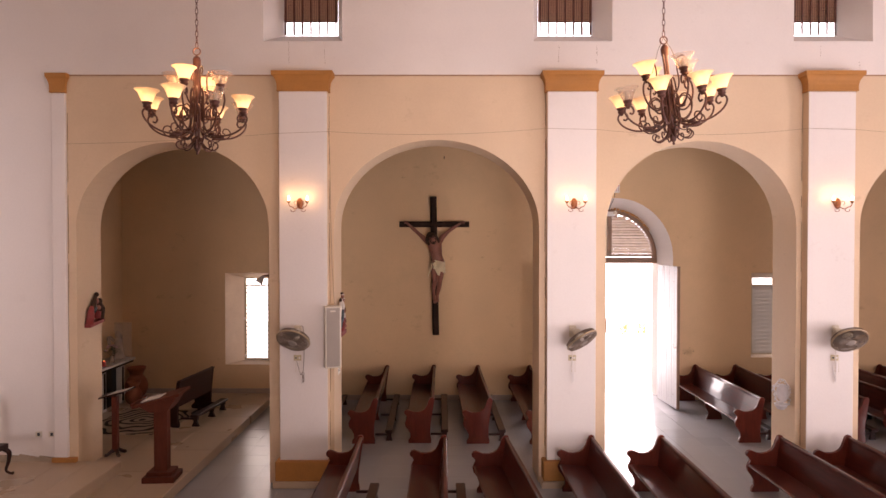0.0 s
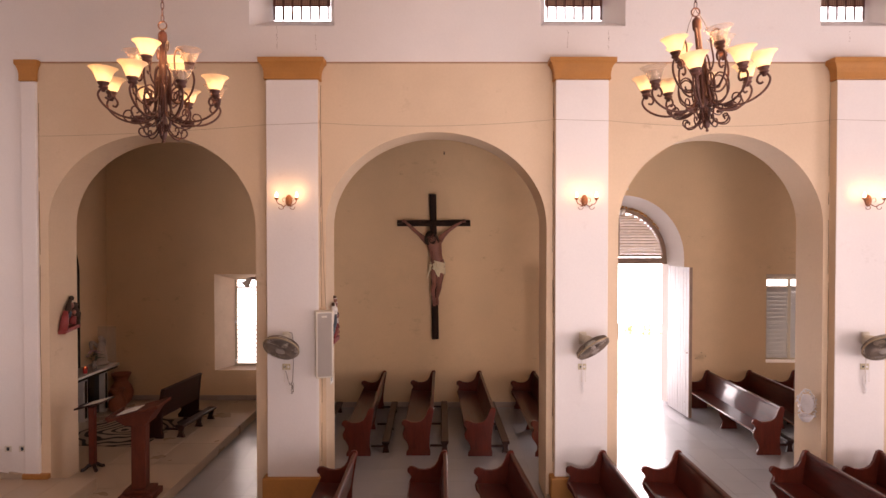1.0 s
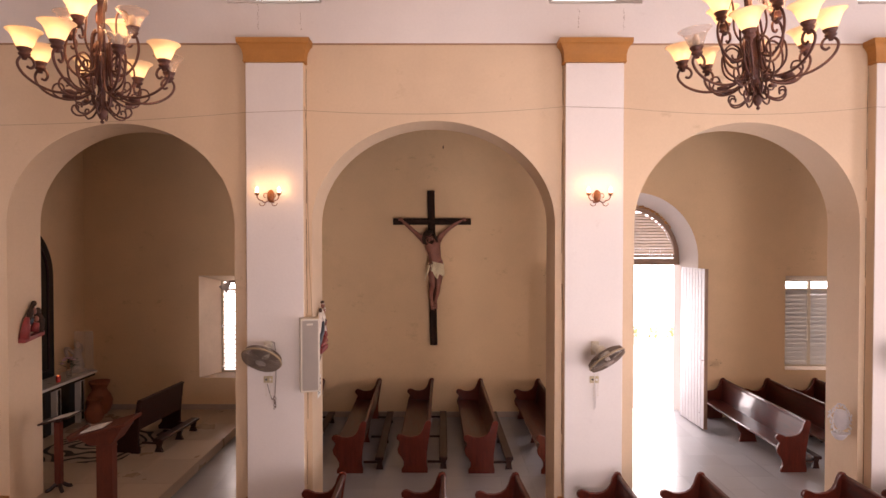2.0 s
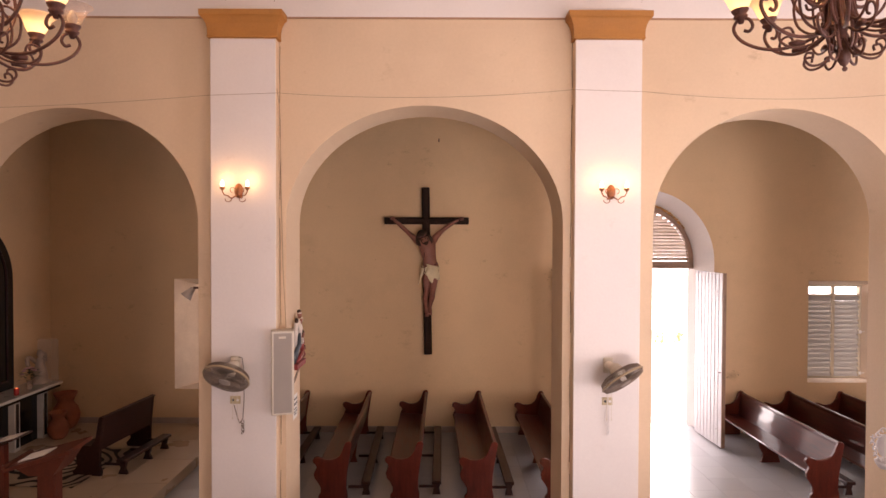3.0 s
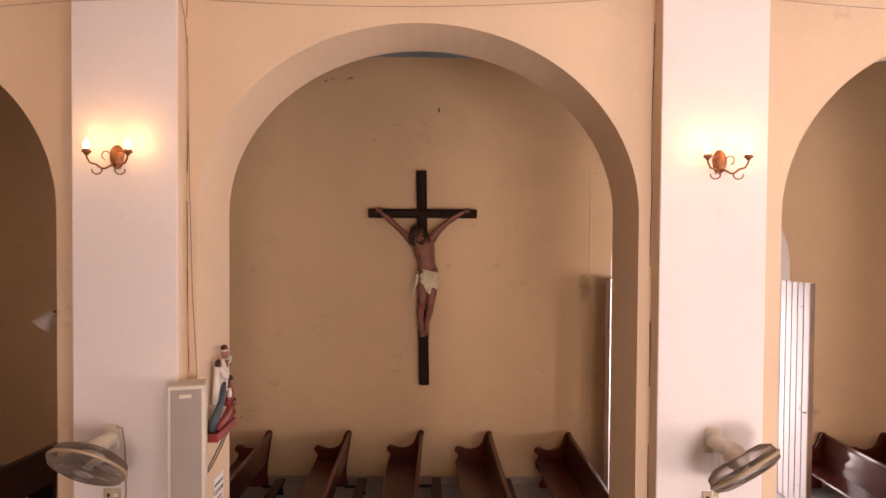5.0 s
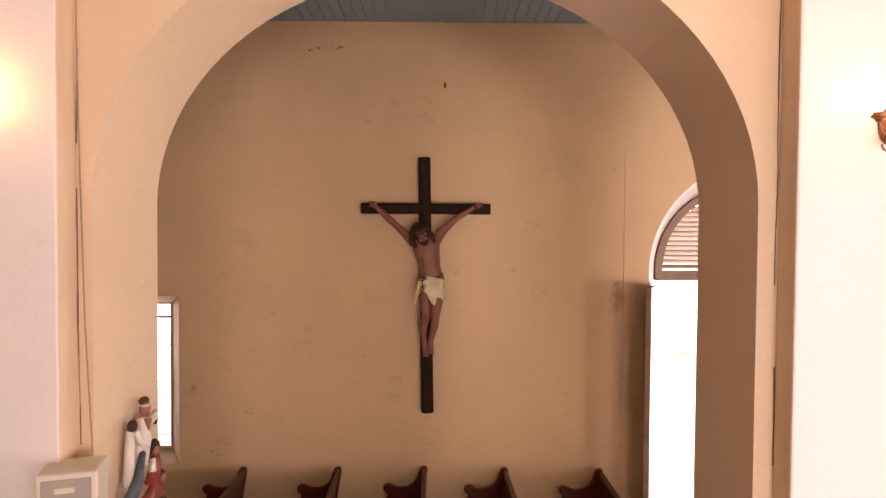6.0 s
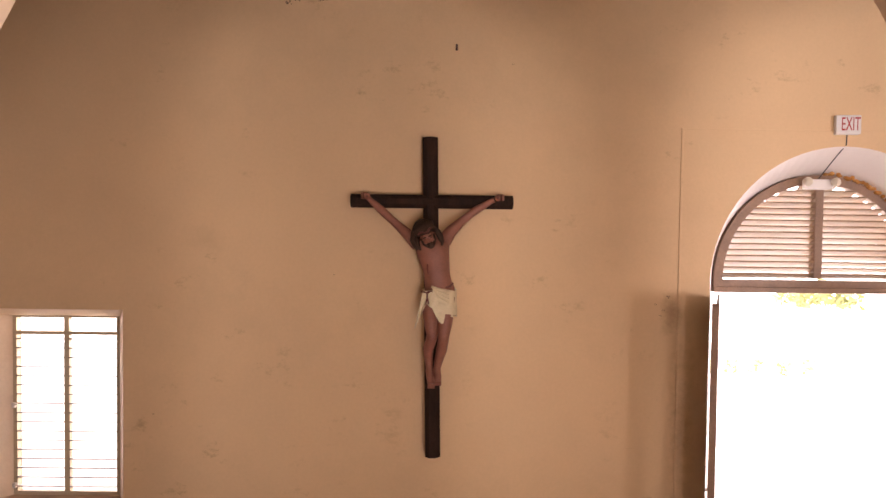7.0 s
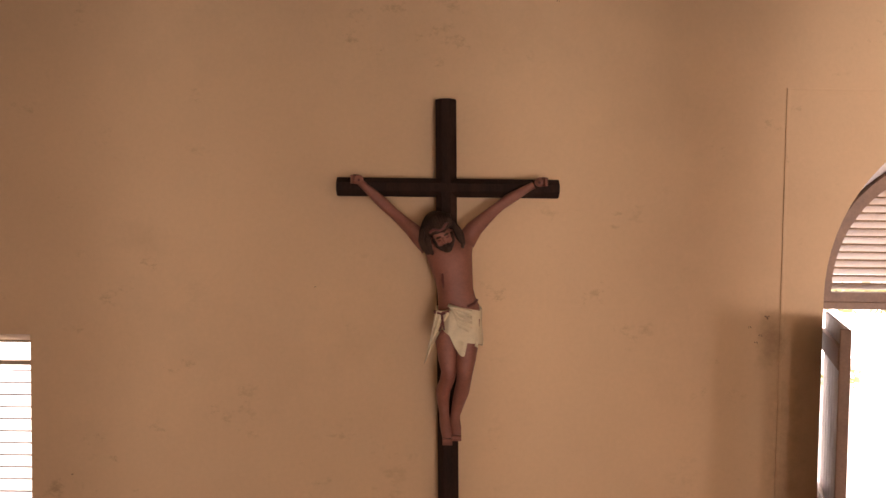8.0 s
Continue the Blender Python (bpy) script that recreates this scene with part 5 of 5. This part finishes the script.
        part("lower_scroll", bm, M_IRON, c, smooth=True)
        bm = bmesh.new()
        tube(bm, smooth_line(ray([(0.06, 0.20), (0.14, 0.155), (0.23, 0.15), (0.285, 0.19), (0.275, 0.24), (0.235, 0.248), (0.22, 0.215), (0.24, 0.20)], t), 4), 0.0065, 6)
        part("outer_scroll", bm, M_IRON, c, smooth=True)
        bm = bmesh.new()
        tube(bm, smooth_line(ray([(0.055, 0.25), (0.12, 0.22), (0.185, 0.28), (0.19, 0.39), (0.135, 0.44), (0.085, 0.405), (0.09, 0.35), (0.13, 0.345), (0.14, 0.375)], t + 0.15), 4), 0.007, 6)
        part("middle_scroll", bm, M_IRON, c, smooth=True)
        bm = bmesh.new()
        tube(bm, ray([(0.165, 0.168), (0.20, 0.176), (0.235, 0.172)], t - 0.10), [0.013, 0.017, 0.013], 7)
        part("wrapped_band", bm, M_IRON, c, smooth=True)
    for k in range(4):
        t = radians(crown + 45 + 90 * k)
        bm = bmesh.new()
        tube(bm, smooth_line(ray([(0.035, 0.50), (0.065, 0.47), (0.095, 0.55), (0.088, 0.69), (0.105, 0.765), (0.145, 0.78), (0.160, 0.74), (0.138, 0.71)], t), 4), 0.0075, 6)
        part("upper_scroll", bm, M_IRON, c, smooth=True)


chandelier(-2.232, 5.60, 4.585, 0, 41.4, -5.6, (0, 6, 8, 10))
chandelier(2.108, 5.49, 4.657, -6.0, -29.2, -73.2, (5, 8, 9))


# ---------------------------------------------------------------- sanctuary furniture
PL = 0.09            # platform level
l = thing("lectern", "reddish-brown wooden lectern on a stepped square base", "lectern", at=pose(-4.33, 9.40, PL, 0, 0, 4))
for nm, b in (("base", (-0.24, 0.24, -0.20, 0.20, 0.0, 0.09)), ("base_step", (-0.19, 0.19, -0.15, 0.15, 0.09, 0.15)), ("column", (-0.10, 0.10, -0.08, 0.08, 0.15, 1.12))):
    bm = bmesh.new()
    soft_box(bm, *b, 0.012)
    part(nm, bm, M_LECTERN, l)
bm = bmesh.new()
prism(bm, [(-0.34, 1.16), (0.34, 1.34), (0.34, 1.385), (-0.35, 1.20)], "y", -0.27, 0.27, 0.008)
prism(bm, [(-0.12, 1.09), (0.14, 1.09), (0.29, 1.327), (-0.27, 1.181)], "y", -0.20, 0.20, 0.005)
d = part("desk", bm, M_LECTERN, l)
bm = bmesh.new()
prism(bm, [(-0.36, 1.19), (-0.325, 1.20), (-0.335, 1.24), (-0.365, 1.235)], "y", -0.27, 0.27, 0.004)
part("book_ledge", bm, M_LECTERN, d)
bk = thing("open_book", "open book with cream pages lying on the lectern", "book", at=pose(-4.33, 9.40, PL, 0, 0, 4))
bm = bmesh.new()
prism(bm, [(-0.26, 1.224), (0.02, 1.299), (0.02, 1.312), (-0.12, 1.280), (-0.26, 1.240)], "y", -0.15, 0.12, 0.003)
part("pages", bm, M_PAPER, bk)

m = thing("music_stand", "slim red-brown wooden stand with a slanted top", "stand", at=pose(-5.62, 10.45, PL))
bm = bmesh.new()
soft_box(bm, -0.045, 0.045, -0.045, 0.045, 0.08, 1.02, 0.008)
part("post", bm, M_WOODEND, m)
bm = bmesh.new()
for k in range(4):
    t = radians(45 + 90 * k)
    tube(bm, smooth_line(ray([(0.02, 0.10), (0.06, 0.085), (0.11, 0.045), (0.15, 0.03), (0.17, 0.034)], t), 3), 0.028, 8)
part("foot", bm, M_DARKWOOD, m)
bm = bmesh.new()
prism(bm, [(-0.26, 0.99), (0.26, 1.12), (0.255, 1.145), (-0.265, 1.015)], "y", -0.20, 0.20, 0.006)
part("top_board", bm, M_DARKWOOD, m)
bm = bmesh.new()
prism(bm, [(-0.06, 1.066), (0.24, 1.140), (0.24, 1.146), (-0.06, 1.072)], "y", -0.15, 0.15)
pp = part("paper_sheet", bm, M_PAPER, m)


def prie_bench():
    p = thing("kneeling_bench", "dark varnished bench with a high straight back and kneeler", "bench", at=pose(-5.24, 11.95, PL, 0, 0, -6))
    L = 1.42
    prof = [(-0.40, 0), (0.05, 0), (0.06, 0.06), (0.03, 0.15), (0.04, 0.45), (0.09, 0.92), (0.05, 0.935), (0.02, 0.90), (-0.04, 0.55), (-0.12, 0.47), (-0.36, 0.46), (-0.42, 0.42), (-0.36, 0.30), (-0.34, 0.15), (-0.42, 0.06)]
    bm = bmesh.new()
    prism(bm, prof, "y", 0, 0.06, 0.01)
    e = part("end_panel", bm, M_DARKWOOD, p)
    o = new("end_panel", e.data)
    o.parent, o.location = p, (0, L - 0.06, 0)
    bm = bmesh.new()
    prism(bm, [(0.005, 0.40), (0.035, 0.40), (0.08, 0.90), (0.05, 0.90)], "y", 0.06, L - 0.06)
    part("backrest", bm, M_DARKWOOD, p)
    bm = bmesh.new()
    prism(bm, [(0.03, 0.895), (0.10, 0.895), (0.105, 0.925), (0.03, 0.925)], "y", 0.0, L, 0.008)
    part("top_rail", bm, M_DARKWOOD, p)
    bm = bmesh.new()
    soft_box(bm, -0.40, 0.02, 0.06, L - 0.06, 0.40, 0.43, 0.006)
    part("seat", bm, M_DARKWOOD, p)
    bm = bmesh.new()
    soft_box(bm, 0.25, 0.42, 0.08, L - 0.02, 0.19, 0.24, 0.014)
    k = part("kneeler", bm, M_DARKWOOD, p)
    for y in (0.12, L * 0.55, L - 0.14):
        bm = bmesh.new()
        prism(bm, [(0.26, 0), (0.41, 0), (0.37, 0.08), (0.40, 0.19), (0.27, 0.19), (0.30, 0.10)], "y", y, y + 0.06, 0.006)
        soft_box(bm, 0.02, 0.30, y + 0.015, y + 0.045, 0.13, 0.17, 0.004)
        part("kneeler_foot", bm, M_DARKWOOD, k)


prie_bench()


def rug_material():
    mat = bpy.data.materials.new("swirled_rug")
    mat.use_nodes = True
    n, lk = mat.node_tree.nodes, mat.node_tree.links
    tc, wv, rp = n.new("ShaderNodeTexCoord"), n.new("ShaderNodeTexWave"), n.new("ShaderNodeValToRGB")
    wv.wave_type, wv.rings_direction = "RINGS", "Z"
    wv.inputs["Scale"].default_value, wv.inputs["Distortion"].default_value = 1.7, 13.0
    wv.inputs["Detail"].default_value, wv.inputs["Detail Scale"].default_value = 1.0, 0.8
    rp.color_ramp.elements[0].position, rp.color_ramp.elements[0].color = 0.30, (0.02, 0.013, 0.01, 1)
    rp.color_ramp.elements[1].position, rp.color_ramp.elements[1].color = 0.42, (0.40, 0.31, 0.23, 1)
    lk.new(tc.outputs["Object"], wv.inputs["Vector"])
    lk.new(wv.outputs[1], rp.inputs[0])
    b = n["Principled BSDF"]
    b.inputs["Roughness"].default_value = 0.95
    lk.new(rp.outputs[0], b.inputs["Base Color"])
    return mat


bm = bmesh.new()
soft_box(bm, -0.80, 0.85, -0.85, 0.85, 0.0, 0.016, 0.006)
tagged(part("rug", bm, rug_material(), at=pose(-6.15, 12.40, PL + 0.001, 0, 0, -4)), "cream rug with black swirling lines on the platform", "rug")

M_MARBLEW = material("white_veined_marble", (0.62, 0.56, 0.50), 0.3, var=0.08, scale=5, fine=40, bump=0.0, stain=(0.45, 0.40, 0.36), stain_amt=0.5)
al = thing("side_altar", "black and white marble side altar table", "altar", at=pose(-7.70, 12.60, PL))
bm = bmesh.new()
soft_box(bm, 0.0, 0.58, -1.62, 1.52, 0.94, 0.99, 0.008)
part("table_slab", bm, M_MARBLEW, al)
bm = bmesh.new()
soft_box(bm, 0.0, 0.55, -1.59, 1.49, 0.885, 0.94, 0.004)
part("slab_edge", bm, M_BLACK, al)
bm = bmesh.new()
soft_box(bm, 0.0, 0.34, -1.40, 1.28, 0.0, 0.885, 0.004)
part("body", bm, M_BLACK, al)
for y in (-1.35, -0.45, 0.45, 1.20):
    bm = bmesh.new()
    soft_box(bm, 0.30, 0.45, y - 0.07, y + 0.07, 0.0, 0.885, 0.008)
    part("pier", bm, M_MARBLEW, al)
    bm = bmesh.new()
    soft_box(bm, 0.34, 0.458, y - 0.035, y + 0.035, 0.06, 0.83, 0.003)
    part("inlay", bm, M_BLACK, al)

bm = bmesh.new()
a = [(p[0], p[1]) for p in arch(0, 0.98, 1.09, 3.05, 1.05, 30)]
prism(bm, a, "x", 0.0, 0.10, 0.01)
rt = tagged(part("altarpiece", bm, M_BLACK, at=pose(-7.715, 12.52, 0)), "tall black arched altarpiece standing on the side altar", "altarpiece")
bm = bmesh.new()
i2 = [(p[0], p[1]) for p in arch(0, 0.80, 1.25, 3.05, 0.86, 30)]
tube(bm, [(0.105, p[0], p[1]) for p in i2] + [(0.105, i2[0][0], i2[0][1])], 0.02, 6)
part("inner_moulding", bm, M_DARKWOOD, rt)

# angel figure, flowers, candle and clear panel on the altar
bm = bmesh.new()
lathe(bm, [(0.0, 0.0), (0.16, 0.0), (0.17, 0.04), (0.12, 0.06), (0.13, 0.12), (0.10, 0.26), (0.075, 0.36), (0.085, 0.42), (0.05, 0.47), (0.03, 0.49), (0.055, 0.53), (0.06, 0.57), (0.03, 0.62), (0.0, 0.63)], 18)
for sy in (-1, 1):
    tube(bm, smooth_line([(-0.05, sy * 0.05, 0.40), (-0.08, sy * 0.16, 0.50), (-0.08, sy * 0.25, 0.50), (-0.06, sy * 0.24, 0.36)], 4), 0.035, 7)
tagged(part("angel_figure", bm, material("aged_cream_plaster", (0.42, 0.31, 0.23), 0.5, var=0.15, scale=10, bump=0.1), at=pose(-7.42, 13.92, PL + 0.99), smooth=True), "white plaster winged figure standing on the altar", "statue")
bm = bmesh.new()
soft_box(bm, -0.20, 0.20, -0.006, 0.006, 0.0, 0.80, 0.002)
M_CLEAR = glass("clear_acrylic", (0.8, 0.8, 0.78), 0.12, 0.05)
tagged(part("clear_panel", bm, M_CLEAR, at=pose(-7.40, 14.115, PL + 0.99)), "clear upright sheet behind the altar figure", "panel")

fv = thing("flower_vase", "glass vase of pink and white flowers with leaves", "flowers", at=pose(-7.28, 13.42, PL + 0.99))
bm = bmesh.new()
lathe(bm, [(0.0, 0.0), (0.04, 0.0), (0.05, 0.06), (0.045, 0.14), (0.055, 0.17), (0.05, 0.17), (0.04, 0.02), (0, 0.02)], 14)
part("vase", bm, M_SHADE_OFF, fv, smooth=True)
M_LEAF = material("dark_green_leaf", (0.025, 0.05, 0.02), 0.5, var=0.3, scale=20, bump=0.1)
M_PETAL = material("pale_pink_petal", (0.62, 0.36, 0.36), 0.6, var=0.12, scale=30, bump=0.1)
rnd = random.Random(4)
bm = bmesh.new()
for k in range(60):
    t, el, r = rnd.uniform(0, math.tau), rnd.uniform(-0.2, 1.4), rnd.uniform(0.06, 0.19)
    p0 = Vector((r * math.cos(t) * math.cos(el), r * math.sin(t) * math.cos(el), 0.22 + r * math.sin(el)))
    d0 = Vector((math.cos(t), math.sin(t), rnd.uniform(-0.4, 0.8))).normalized() * 0.05
    s0 = d0.cross(Vector((0, 0, 1))).normalized() * 0.016
    bm.faces.new([bm.verts.new(q) for q in (p0 - d0, p0 + s0, p0 + d0, p0 - s0 + Vector((0, 0, 0.006)))])
part("leaves", bm, M_LEAF, fv)
for k in range(9):
    t, el = rnd.uniform(0, math.tau), rnd.uniform(0.1, 1.3)
    c0 = Vector((0.15 * math.cos(t) * math.cos(el), 0.15 * math.sin(t) * math.cos(el), 0.24 + 0.15 * math.sin(el)))
    bm = bmesh.new()
    for j in range(6):
        a = math.tau * j / 6
        ball(bm, c0 + Vector((0.018 * math.cos(a), 0.018 * math.sin(a), 0.0)), 0.018, 0.018, 0.014, 7, 5)
    ball(bm, c0 + Vector((0, 0, 0.008)), 0.012, 0.012, 0.012, 7, 5)
    part("flower", bm, M_PETAL, fv, smooth=True)
cd = thing("votive_candle", "red glass votive candle on the altar", "candle", at=pose(-7.24, 13.02, PL + 0.99))
bm = bmesh.new()
lathe(bm, [(0.0, 0.0), (0.035, 0.0), (0.04, 0.03), (0.042, 0.12), (0.038, 0.12), (0.034, 0.02), (0, 0.02)], 14)
part("glass", bm, M_RED, cd, smooth=True)
bm = bmesh.new()
lathe(bm, [(0.0, 0.0), (0.008, 0.006), (0.010, 0.016), (0.004, 0.032), (0.0, 0.036)], 8, (0, 0, 0.10))
part("flame", bm, emission("candle_flame", (1.0, 0.25, 0.08), 4.0), cd, smooth=True)


def clay_pot(x, y, h, label):
    p = thing("clay_pot", label, "pot", "clay pots", at=pose(x, y, PL))
    k = h / 0.62
    bm = bmesh.new()
    prof = [(0.0, 0.0), (0.12, 0.0), (0.17, 0.05), (0.215, 0.15), (0.225, 0.25), (0.19, 0.36), (0.135, 0.44), (0.12, 0.48), (0.135, 0.53), (0.175, 0.58), (0.185, 0.62), (0.17, 0.62), (0.12, 0.55), (0.10, 0.48), (0.0, 0.40)]
    lathe(bm, [(r * k, z * k) for r, z in prof], 28)
    part("body", bm, M_CLAY, p, smooth=True)
    bm = bmesh.new()
    for z in (0.50, 0.535):
        r = 0.128 if z == 0.50 else 0.142
        tube(bm, [(k * r * math.cos(t), k * r * math.sin(t), k * z) for t in (math.tau * q / 28 for q in range(29))], 0.010 * k, 6, False)
    part("rim_band", bm, M_CLAY, p, smooth=True)
    return k


clay_pot(-6.98, 13.75, 0.50, "terracotta pot with a flared rim beside the altar")
clay_pot(-7.22, 14.36, 0.70, "larger terracotta pot behind the smaller one")

# carved chair at the edge of the sanctuary
ch = thing("carved_chair", "dark carved chair with curved legs on the sanctuary step", "chair", at=pose(-6.80, 8.86, 0.26))
for sx in (-1, 1):
    for sy in (-1, 1):
        bm = bmesh.new()
        tube(bm, smooth_line([(sx * 0.22, sy * 0.22, 0.42), (sx * 0.29, sy * 0.26, 0.34), (sx * 0.28, sy * 0.26, 0.20), (sx * 0.25, sy * 0.25, 0.08), (sx * 0.29, sy * 0.27, 0.025), (sx * 0.34, sy * 0.28, 0.02)], 4),
             [0.04 - 0.022 * min(1, q / 12) for q in range(17)] + [0.018, 0.020, 0.022, 0.024], 8)
        part("leg", bm, M_DARKWOOD, ch, smooth=True)
bm = bmesh.new()
soft_box(bm, -0.28, 0.28, -0.28, 0.28, 0.40, 0.48, 0.02)
part("seat", bm, M_DARKWOOD, ch)
bm = bmesh.new()
prism(bm, [(-0.26, 0.48), (0.26, 0.48), (0.28, 0.95), (0.18, 1.06), (0, 1.12), (-0.18, 1.06), (-0.28, 0.95)], "x", -0.28, -0.22, 0.012)
part("backrest", bm, M_DARKWOOD, ch)

for x, mt in ((-6.42, M_CREAMPL), (-6.21, M_CREAMPL)):
    o = thing("outlet", "small cream socket plate low on the white wall", "outlet", "wall sockets", at=pose(x, ARC0 - 0.012, 0.70))
    bm = bmesh.new()
    soft_box(bm, -0.05, 0.05, -0.010, 0.003, -0.045, 0.045, 0.003)
    part("plate", bm, mt, o)
    bm = bmesh.new()
    soft_box(bm, -0.02, 0.02, -0.014, -0.008, -0.025, 0.025, 0.002)
    part("socket", bm, M_INK, o)

# stepped skirting on the white wall by the steps
M_STEPSK = material("cream_brown_skirting", (0.42, 0.32, 0.23), 0.6, var=0.1, scale=4, bump=0.1)
bm = bmesh.new()
prism(bm, [(-8.0, 0.256), (-6.19, 0.256), (-6.19, 0.33), (-6.40, 0.36), (-6.40, 0.33), (-6.72, 0.385), (-6.72, 0.36), (-8.0, 0.40)], "y", 9.635, ARC0 - 0.01)
structure("baseboard", bm, M_STEPSK, "stepped cream skirting along the white wall", "skirting")

# skirtings in the aisle
M_SKIRT = material("grey_pink_skirting", (0.40, 0.30, 0.24), 0.6, var=0.1, scale=4, bump=0.1)
bm = bmesh.new()
soft_box(bm, -7.72, -4.03, WALL - 0.02, WALL + 0.01, PL, 0.20, 0.004)
structure("baseboard", bm, M_SKIRT, "low worn plaster skirting along the aisle wall", "skirting")
bm = bmesh.new()
soft_box(bm, -4.03, 2.76, WALL - 0.015, WALL + 0.01, FZ, 0.04, 0.004)
structure("baseboard", bm, M_SKIRT, "low worn plaster skirting along the aisle wall", "skirting")

# ---------------------------------------------------------------- outdoors
M_HEDGE = material("sunlit_hedge", (0.50, 0.52, 0.24), 0.6, var=0.3, scale=6, bump=0.2)
def shrubs(name, label, count, xs, ys, zs, size):
    bm = bmesh.new()
    for k in range(count):
        p0 = Vector((rnd.uniform(*xs), rnd.uniform(*ys), rnd.uniform(*zs)))
        q = [Vector((rnd.uniform(-1, 1), rnd.uniform(-1, 1), rnd.uniform(-1, 1))) * size for _ in range(3)]
        bm.faces.new([bm.verts.new(p0 + v) for v in q])
    tagged(part(name, bm, M_HEDGE), label, "shrubs", kind="stuff")


shrubs("hedge", "sunlit green hedge far beyond the door", 700, (10.8, 13.0), (26.5, 28), (1.7, 2.4), 0.16)
for k in range(5):
    shrubs("shrub", "small sunlit yellow-green shrub on the paving", 60, (7.7 + 0.75 * k, 8.0 + 0.75 * k), (26, 26.4), (-0.25, 0.22), 0.09)

# ---------------------------------------------------------------- floor pieces
def floor_mat(base, amount):
    """Varies each piece a little by its own random number."""
    n, lk = base.node_tree.nodes, base.node_tree.links
    b = n["Principled BSDF"]
    src = b.inputs["Base Color"].links[0].from_socket
    oi, mr, mx = n.new("ShaderNodeObjectInfo"), n.new("ShaderNodeMapRange"), n.new("ShaderNodeMix")
    mx.data_type, mx.blend_type = "RGBA", "MULTIPLY"
    mx.inputs[0].default_value = 1.0
    mr.inputs[3].default_value, mr.inputs[4].default_value = 1 - amount, 1 + amount * 0.5
    lk.new(oi.outputs["Random"], mr.inputs[0])
    lk.new(src, mx.inputs[6])
    lk.new(mr.outputs[0], mx.inputs[7])
    lk.new(mx.outputs[2], b.inputs["Base Color"])


floor_mat(M_FLOOR, 0.05)
floor_mat(M_MARBLE, 0.08)
T = 0.5
bm = bmesh.new()
box(bm, 0.0015, T - 0.0015, 0.0015, T - 0.0015, -0.02, 0.0)
tile_mesh = bpy.data.meshes.new("tile")
bm.to_mesh(tile_mesh)
bm.free()
tile_mesh.materials.append(M_FLOOR)
rest = bmesh.new()
for i in range(-10, 28):
    for j in range(-5, 31):
        x, y = -4.02 + (i + 0) * T, NEAR + 0.0 + (j + 5) * T
        if x < -4.1 or x + T > X1 or y + T > 15.6:
            continue
        near = x < 6.9 and y > 9.0
        if near:
            t = new("tile", tile_mesh)
            t.parent, t.location = floor, (x, y, FZ)
        else:
            box(rest, x + 0.0015, x + T - 0.0015, y + 0.0015, y + T - 0.0015, FZ - 0.02, FZ)
tagged(part("tiles", rest, M_FLOOR, floor), kind="stuff")
for lvl, par, xs, ys in ((0.09, platform, [-7.7 + 0.734 * k for k in range(6)], [9.70 + 1.0 * k for k in range(6)]), (0.26, platform_step, [-8.28, -7.65, -6.85, -6.05, -5.58, -5.13], [4.68 + 1.25 * k for k in range(5)])):
    for xa, xb in zip(xs, xs[1:]):
        for ya, yb in zip(ys, ys[1:]):
            bm = bmesh.new()
            soft_box(bm, xa + 0.002, xb - 0.002, ya + 0.002, yb - 0.002, lvl - 0.02, lvl, 0.003, 1)
            part("slab", bm, M_MARBLE, par)
for xa, xb in ((-5.12, -4.66), (-4.66, -4.03)):
    for k in range(5):
        bm = bmesh.new()
        soft_box(bm, xa + 0.002, xb - 0.002, 4.69 + 1.0 * k + 0.002, 5.69 + 1.0 * k - 0.002, 0.07, 0.09, 0.003, 1)
        part("slab", bm, M_MARBLE, platform)
